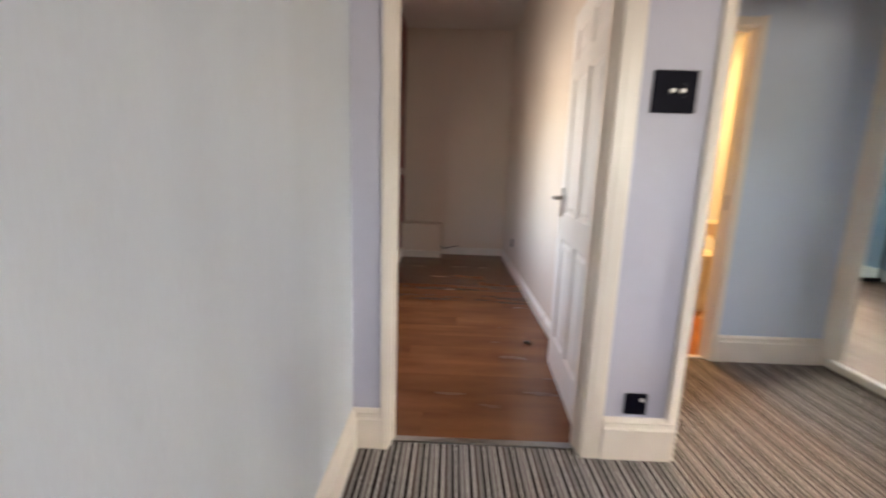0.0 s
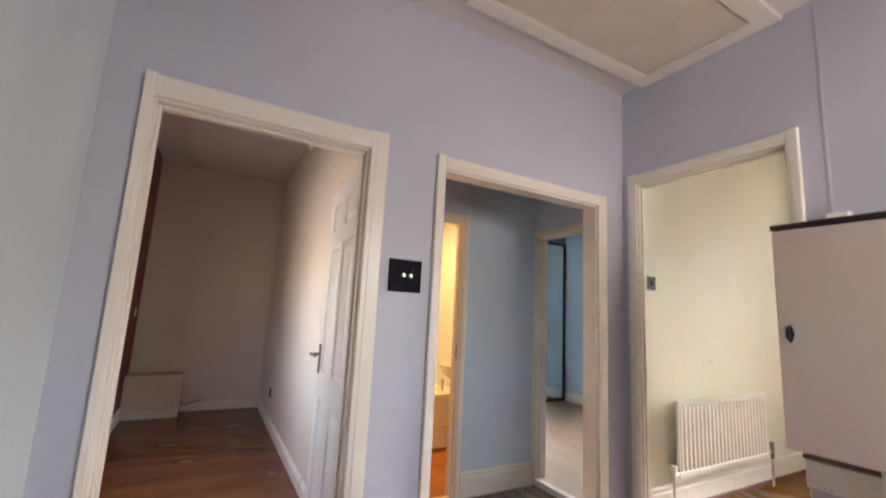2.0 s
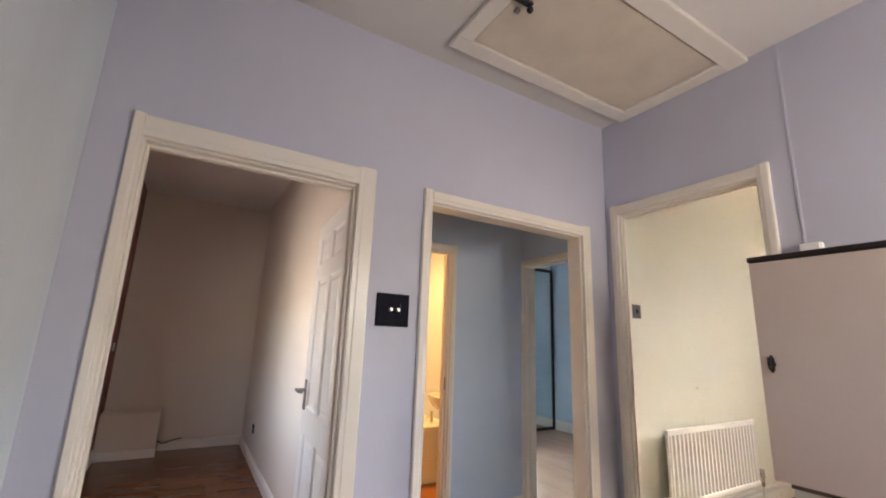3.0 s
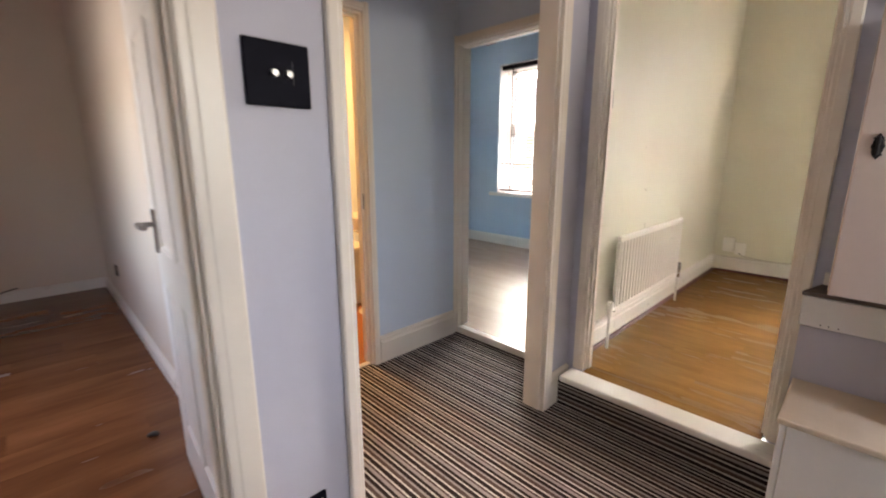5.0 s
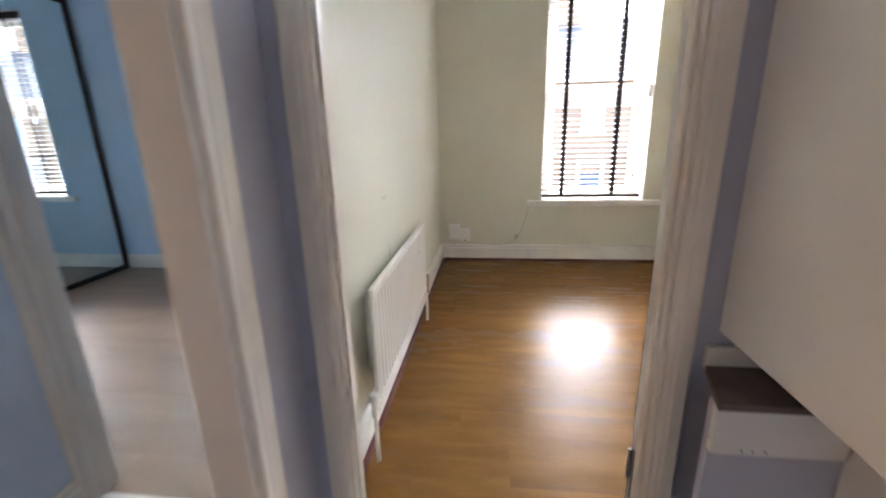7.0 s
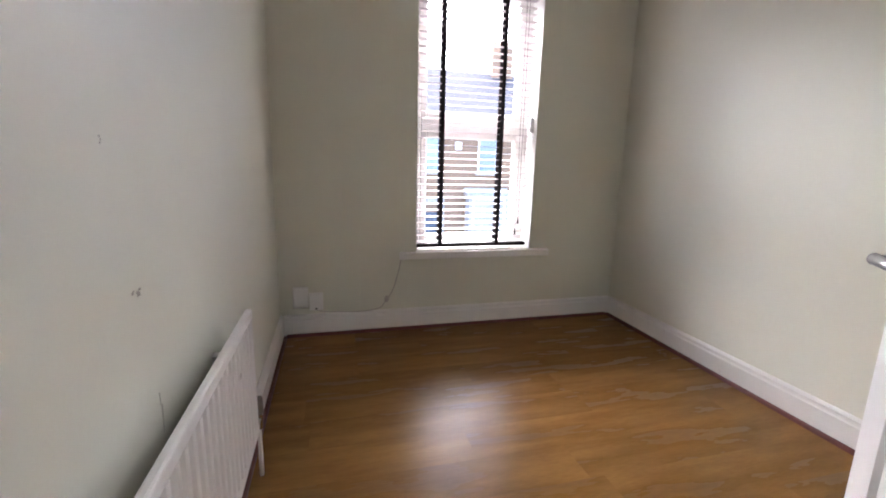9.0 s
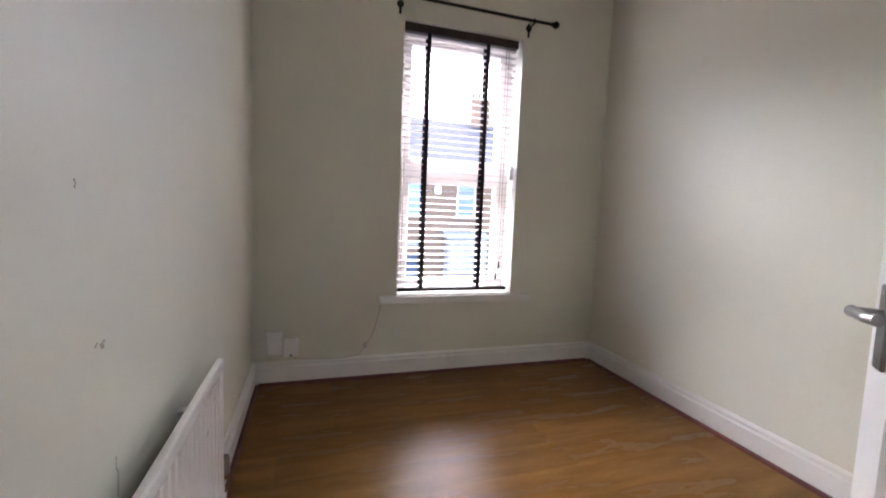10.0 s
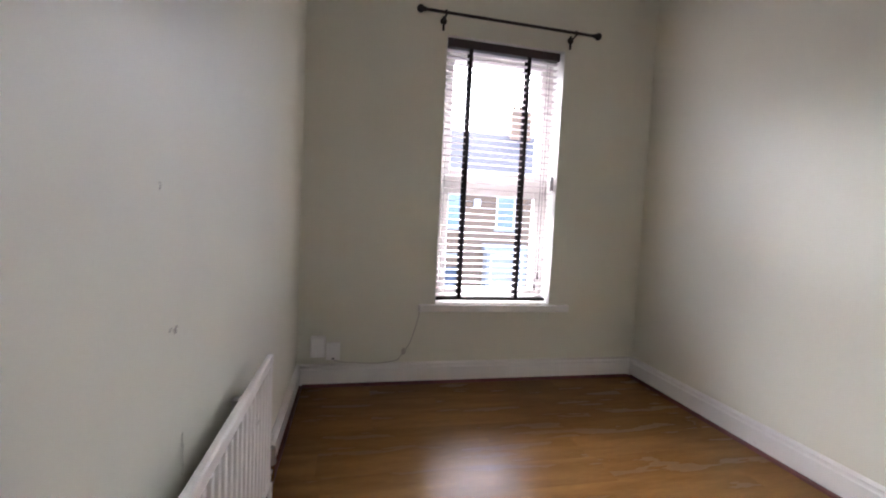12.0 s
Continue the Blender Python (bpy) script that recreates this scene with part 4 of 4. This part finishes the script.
# ---- handrail along the stair opening ----
hr = thing("banister", (-1.2, -1.42, 0), "varnished pine handrail on white spindles beside the stairs", "banister")
prof = [(-0.030, -0.045), (0.030, -0.045)] + [(0.034 * math.cos(k * math.pi / 16), -0.014 + 0.023 * math.sin(k * math.pi / 16)) for k in range(17)]
bm = prism(bmesh.new(), prof, (-1.74, -1.45, 0.941), (0, 1, 0), (0, 0, 1), (1, 0, 0), 1.27)
ball(bm, (-1.74, -1.45, 0.918), 0.034, 1.0, 1.0, 0.92, 16)
part("handrail", bm, "rail", hr, "varnished orange pine handrail")
part("newel", boxed(-1.725, -1.655, -1.485, -1.415, 0.0, 0.895, bevel=0.006), "white_gloss", hr)
for i in range(9):
    part("spindle", boxed(-1.55 + i * 0.12, -1.518 + i * 0.12, -1.466, -1.434, 0.0, 0.896, bevel=0.004), "white_gloss", hr)

# ---- bedroom fittings ----
bx = thing("pipe_boxing", (-2.6, 4.0, 0), "low off-white boxing in the bedroom corner", "boxing")
part("box", boxed(-2.868, -2.345, 3.90, 4.178, 0.0, 0.448, bevel=0.004), "white_wall", bx)
part("plinth", boxed(-2.868, -2.34, 3.888, 3.90, 0.0, 0.09, bevel=0.003), "white_gloss", bx)
tube("cable", [(-2.344, 4.05, 0.13), (-2.29, 4.06, 0.10), (-2.21, 4.10, 0.115), (-2.12, 4.15, 0.125)], 0.006, "dark_cable", None, "short dark cable from the boxing", "cable")
ws = thing("wall_socket", (-1.49, 3.31, 0.30), "small black socket low on the bedroom wall", "socket")
part("plate", boxed(-1.499, -1.49, 3.267, 3.354, 0.288, 0.375, bevel=0.002), "black", ws)
part("port", boxed(-1.5005, -1.4992, 3.30, 3.32, 0.32, 0.34), "metal", ws)
ls = thing("light_switch", (-2.87, 3.9, 1.07), "white light switch on the dark red wall", "switch")
part("plate", boxed(-2.87, -2.861, 3.866, 3.952, 1.073, 1.159, bevel=0.002), "plastic", ls)
part("rocker", boxed(-2.861, -2.858, 3.90, 3.916, 1.103, 1.129), "plastic", ls)
al = thing("alarm_sensor", (-1.51, 2.32, 2.78), "small white alarm sensor high on the wall", "sensor")
part("body", boxed(-1.535, -1.49, 2.29, 2.36, 2.78, 2.90, bevel=0.01, seg=2), "plastic", al)
part("lens", boxed(-1.537, -1.5345, 2.305, 2.345, 2.80, 2.84), "metal", al)
bm = ball(bmesh.new(), (-1.677, 1.128, 0.012), 0.017, 1.3, 0.8, 0.6, 10)
ball(bm, (-1.664, 1.118, 0.010), 0.010, 1, 1, 0.7, 8)
solid("door_stop_stub", bm, "dark_cable", "small dark scrap lying on the bedroom floor", "debris")

# ---- blue room ----
mr = thing("mirror_wardrobe_door", (2.12, 3.22, BZ), "tall mirror in a dark frame against the blue wall", "mirror")
part("glass", boxed(1.54, 2.73, 3.218, 3.226, BZ + 0.045, 2.445), "mirror", mr, "silvered mirror glass")
for a in ((1.50, 1.54, BZ + 0.001, 2.49), (2.73, 2.77, BZ + 0.001, 2.49)):
    part("frame_stile", boxed(a[0], a[1], 3.205, 3.236, a[2], a[3], bevel=0.003), "dark_wood", mr)
for a in ((BZ + 0.001, BZ + 0.045), (2.445, 2.49)):
    part("frame_rail", boxed(1.54, 2.73, 3.206, 3.235, a[0], a[1], bevel=0.003), "dark_wood", mr)
pd = thing("pendant_lamp", (1.36, 1.82, HG), "red pleated pendant lampshade hanging on a cord", "pendant lamp")
bm = bmesh.new()
ra, rb = [], []
for i in range(48):
    q = i * math.pi / 24
    k = 1.0 + (0.05 if i % 2 else 0.0)
    ra.append(bm.verts.new((1.36 + 0.17 * k * math.cos(q), 1.82 + 0.17 * k * math.sin(q), 2.33 + (0.012 if i % 2 else 0))))
    rb.append(bm.verts.new((1.36 + 0.09 * k * math.cos(q), 1.82 + 0.09 * k * math.sin(q), 2.53)))
for i in range(48):
    bm.faces.new((ra[i], ra[(i + 1) % 48], rb[(i + 1) % 48], rb[i]))
sd = part("shade", bm, "red_shade", pd, "red pleated shade")
sd.modifiers.new("thick", "SOLIDIFY").thickness = 0.003
part("cord", rod(bmesh.new(), (1.36, 1.82, 2.50), (1.36, 1.82, HG - 0.02), 0.003, 8), "plastic", pd)
part("rose", rod(bmesh.new(), (1.36, 1.82, HG - 0.025), (1.36, 1.82, HG), 0.045, 20, 0.05), "plastic", pd)
part("bulb_holder", rod(bmesh.new(), (1.36, 1.82, 2.44), (1.36, 1.82, 2.52), 0.02, 12), "plastic", pd)
part("shade_ring", rod(bmesh.new(), (1.27, 1.82, 2.525), (1.45, 1.82, 2.525), 0.002, 6), "metal", pd)

# ---- bathroom ----
bt = thing("bathtub", (-0.3, 2.7, 0), "white bathtub with chrome taps and a white end panel", "bathtub")
bm = bmesh.new()
x0, x1, y0, y1, zt = -0.43, 0.158, 1.985, 3.545, 0.50
loops = []
for inset, deck, z in ((0.0, 0.0, zt - 0.045), (0.0, 0.0, zt - 0.008), (0.008, 0.008, zt), (0.05, 0.20, zt), (0.062, 0.215, zt - 0.015), (0.10, 0.27, 0.16), (0.17, 0.36, 0.12)):
    loops.append([bm.verts.new(p) for p in ((x0 + inset, y0 + deck, z), (x1 - inset, y0 + deck, z), (x1 - inset, y1 - inset, z), (x0 + inset, y1 - inset, z))])
for a, b in zip(loops, loops[1:]):
    for k in range(4):
        bm.faces.new((a[k], a[(k + 1) % 4], b[(k + 1) % 4], b[k]))
bm.faces.new(loops[-1])
part("tub", bm, "enamel", bt)
part("end_panel", boxed(x0 + 0.006, x1, 1.995, 2.007, 0.0, zt - 0.046, bevel=0.002), "bath_panel", bt, "white bath end panel")
part("side_panel", boxed(x0 + 0.006, x0 + 0.018, 2.009, y1, 0.0, zt - 0.046, bevel=0.002), "bath_panel", bt, "white bath side panel")
part("panel_trim", boxed(x0 + 0.004, x1, 1.989, 1.9945, 0.20, 0.212, bevel=0.002), "bath_panel", bt)
for x in (-0.225, -0.03):
    tp = part("tap", rod(rod(bmesh.new(), (x, 2.12, zt), (x, 2.12, zt + 0.085), 0.017, 14, 0.013), (x, 2.12, zt + 0.055), (x, 2.215, zt + 0.045), 0.011, 12, 0.010), "chrome", bt, "chrome pillar tap")
    bm = rod(rod(bmesh.new(), (x - 0.026, 2.12, zt + 0.10), (x + 0.026, 2.12, zt + 0.10), 0.006, 8), (x, 2.094, zt + 0.10), (x, 2.146, zt + 0.10), 0.006, 8)
    rod(bm, (x, 2.12, zt + 0.085), (x, 2.12, zt + 0.118), 0.012, 12)
    part("tap_head", bm, "chrome", tp)
part("overflow", rod(bmesh.new(), (-0.13, 2.208, zt - 0.10), (-0.13, 2.216, zt - 0.10), 0.03, 18), "chrome", bt, "chrome overflow plate")

bs = thing("washbasin", (-0.02, 1.76, 0), "white ceramic pedestal washbasin", "washbasin")
bm = bmesh.new()
rings = []
for r, z in ((0.10, 0.66), (0.19, 0.71), (0.235, 0.79), (0.24, 0.805), (0.22, 0.805), (0.19, 0.76), (0.08, 0.69)):
    rings.append([bm.verts.new((-0.02 + r * 0.95 * math.cos(i * math.pi / 12), 1.76 + r * math.sin(i * math.pi / 12), z)) for i in range(24)])
for a, b in zip(rings, rings[1:]):
    for i in range(24):
        bm.faces.new((a[i], a[(i + 1) % 24], b[(i + 1) % 24], b[i]))
bm.faces.new(rings[0])
bm.faces.new(rings[-1])
part("bowl", bm, "enamel", bs)
bm = bmesh.new()
rod(bm, (0.01, 1.76, 0.06), (0.01, 1.76, 0.68), 0.075, 20, 0.085)
rod(bm, (0.0, 1.76, 0.0), (0.0, 1.76, 0.06), 0.13, 20, 0.08)
part("pedestal", bm, "enamel", bs)
part("tap", rod(rod(bmesh.new(), (0.12, 1.68, 0.80), (0.12, 1.68, 0.88), 0.014, 12), (0.12, 1.68, 0.86), (0.02, 1.68, 0.85), 0.009, 10), "chrome", bs, "chrome tap")
bl = thing("ceiling_lamp", (-0.7, 2.3, 2.4), "round opal bathroom ceiling lamp", "ceiling lamp")
part("base", rod(bmesh.new(), (-0.7, 2.3, 2.375), (-0.7, 2.3, 2.4), 0.15, 28), "plastic", bl)


# ---- the terrace across the street ----
ST = -2.9
slab("ground", -300, 600, -500, 500, ST - 0.5, ST - 0.14, "paving", "grey paved ground reaching the horizon", "ground")
slab("road", 6.2, 16.6, -200, 200, ST - 0.14, ST - 0.10, "asphalt", "grey asphalt street", "road")
slab("pavement_near", 2.99, 6.2, -200, 200, ST - 0.14, ST, "paving", "concrete pavement with kerb", "pavement")
slab("pavement_far", 16.6, 20.0, -200, 200, ST - 0.14, ST, "paving", "concrete pavement with kerb", "pavement")


def far_window(parent, xf, yc, z0, z1, w, bay=0.0):
    fr = bmesh.new()
    x = xf - bay
    f = 0.07
    for a in ((yc - w / 2, yc - w / 2 + f, z0, z1), (yc + w / 2 - f, yc + w / 2, z0, z1), (yc - w / 2 + f, yc + w / 2 - f, z1 - f, z1), (yc - w / 2 + f, yc + w / 2 - f, z0, z0 + f), (yc - w / 2 + f, yc + w / 2 - f, (z0 + z1) / 2 + 0.15, (z0 + z1) / 2 + 0.21)):
        box(fr, x - 0.02, x + 0.06, a[0], a[1], a[2], a[3])
    wd = part("window", fr, "white_gloss", parent, "white-framed window")
    part("pane", boxed(x + 0.01, x + 0.03, yc - w / 2 + f, yc + w / 2 - f, z0 + f, z1 - f), "far_glass", wd)
    part("sill", boxed(x - 0.09, x + 0.02, yc - w / 2 - 0.1, yc + w / 2 + 0.1, z0 - 0.13, z0 - 0.001), "stone", wd, "painted stone sill")
    part("lintel", boxed(x - 0.025, x + 0.02, yc - w / 2 - 0.12, yc + w / 2 + 0.12, z1 + 0.001, z1 + 0.2), "stone", wd, "painted stone lintel")


def terrace_house(yc):
    """One house of the row, 5.64 m wide, its front at x = 20."""
    w2, xf, eave, ridge = 2.82, 20.0, 3.38, 6.7
    h = thing("terraced_house", (xf, yc, ST), "orange brick terraced house with slate roof and white windows", "house", group="terrace across the street")
    wins = [(yc - 1.42, 1.12, 2.76, 1.0), (yc + 1.42, 1.12, 2.76, 1.0)]
    part("wall", boxed(xf + 0.04, xf + 8.0, yc - w2, yc + w2, ST, eave - 0.02), "brick", h)
    for y, z0, z1, w in wins:
        far_window(h, xf + 0.03, y, z0, z1, w)
    bm = boxed(xf - 0.55, xf + 0.039, yc - 2.45, yc - 0.35, ST, 0.02, bevel=0.02)
    bay = part("bay", bm, "stone", h, "painted bay front")
    far_window(h, xf - 0.55, yc - 1.4, -1.62, -0.12, 1.7)
    bm = prism(bmesh.new(), [(0, 0), (0.68, 0), (0.68, 0.34)], (xf - 0.64, yc - 2.55, 0.021), (1, 0, 0), (0, 0, 1), (0, 1, 0), 2.3)
    part("bay_roof", bm, "stone", h)
    part("door", boxed(xf - 0.005, xf + 0.039, yc + 0.95, yc + 1.85, ST, ST + 2.05, bevel=0.01), "door_green", h, "dark painted front door")
    part("door_surround", box(box(boxed(xf - 0.03, xf + 0.038, yc + 0.75, yc + 0.94, ST, ST + 2.5), xf - 0.03, xf + 0.038, yc + 1.86, yc + 2.05, ST, ST + 2.5), xf - 0.03, xf + 0.037, yc + 0.75, yc + 2.05, ST + 2.51, ST + 2.72), "stone", h, "painted stone door surround")
    bm = prism(bmesh.new(), [(-0.30, eave - 0.10), (-0.30, eave), (4.0, ridge), (8.3, eave), (8.3, eave - 0.10), (4.0, ridge - 0.14)], (xf, yc - w2, 0), (1, 0, 0), (0, 0, 1), (0, 1, 0), 2 * w2)
    part("roof", bm, "slate", h, "grey slate roof")
    part("gutter", boxed(xf - 0.40, xf - 0.29, yc - w2, yc + w2, eave - 0.12, eave - 0.01, bevel=0.02), "white_gloss", h, "white gutter")
    ch = part("chimney", boxed(xf + 3.6, xf + 4.4, yc + w2 - 1.26, yc + w2 - 0.01, ridge - 0.6, ridge + 1.35, bevel=0.02), "brick", h, "brick chimney stack")
    for k in range(3):
        part("chimney_pot", rod(bmesh.new(), (xf + 4.0, yc + w2 - 1.0 + k * 0.36, ridge + 1.34), (xf + 4.0, yc + w2 - 1.0 + k * 0.36, ridge + 1.75), 0.13, 12, 0.10), "brick", ch, "clay chimney pot")
    return h


first = terrace_house(-6.45)
al2 = part("alarm_box", boxed(19.92, 20.039, -6.50, -6.18, 2.18, 2.55, bevel=0.02), "plastic", first, "white alarm box")
for k in (-3, -2, -1, 1, 2, 3, 4, 5):
    copy_thing(first, pose(20.0, -6.45 + k * 5.64, ST))


# ---- floorboards ----
def planks(name, x0, x1, y0, y1, z, along, width, length, material, label, seed):
    """A laminate floor: a thin dark underlay and one object for each plank."""
    rnd = random.Random(seed)
    fl = solid(name, boxed(x0, x1, y0, y1, z - 0.04, z - 0.0075), "subfloor", label, "floor", kind="structure")
    cache = {}
    a0, a1, b0, b1 = (x0, x1, y0, y1) if along == "y" else (y0, y1, x0, x1)
    a = a0
    while a < a1 - 0.004:
        w = min(width, a1 - a)
        b = b0 - rnd.uniform(0.05, length * 0.9)
        while b < b1:
            s, e = max(b, b0), min(b + length, b1)
            if e - s > 0.02:
                key = (round(w, 3), round(e - s, 3))
                if key not in cache:
                    bm = bmesh.new()
                    g = 0.00008
                    if along == "y":
                        box(bm, g, w - g, g, e - s - g, -0.007, 0)
                    else:
                        box(bm, g, e - s - g, g, w - g, -0.007, 0)
                    cache[key] = link_mesh("plank", bm, material)
                o = new("plank", cache[key])
                o.parent = fl
                o.location = (a, s, z) if along == "y" else (s, a, z)
            b += length
        a += width
    return fl


planks("floor_green_room", 0.0605, XW, -2.45, 0.0, GZ, "y", 0.192, 1.28, "oak", "honey oak laminate floor", 3)
planks("floor_bedroom", -2.87, -1.49, 0.064, 4.18, 0.002, "x", 0.192, 1.28, "walnut", "reddish brown laminate floor", 5)
planks("floor_blue_room", 0.2155, XW, 0.1, 3.27, BZ, "y", 0.192, 1.28, "ash", "grey-brown laminate floor", 7)
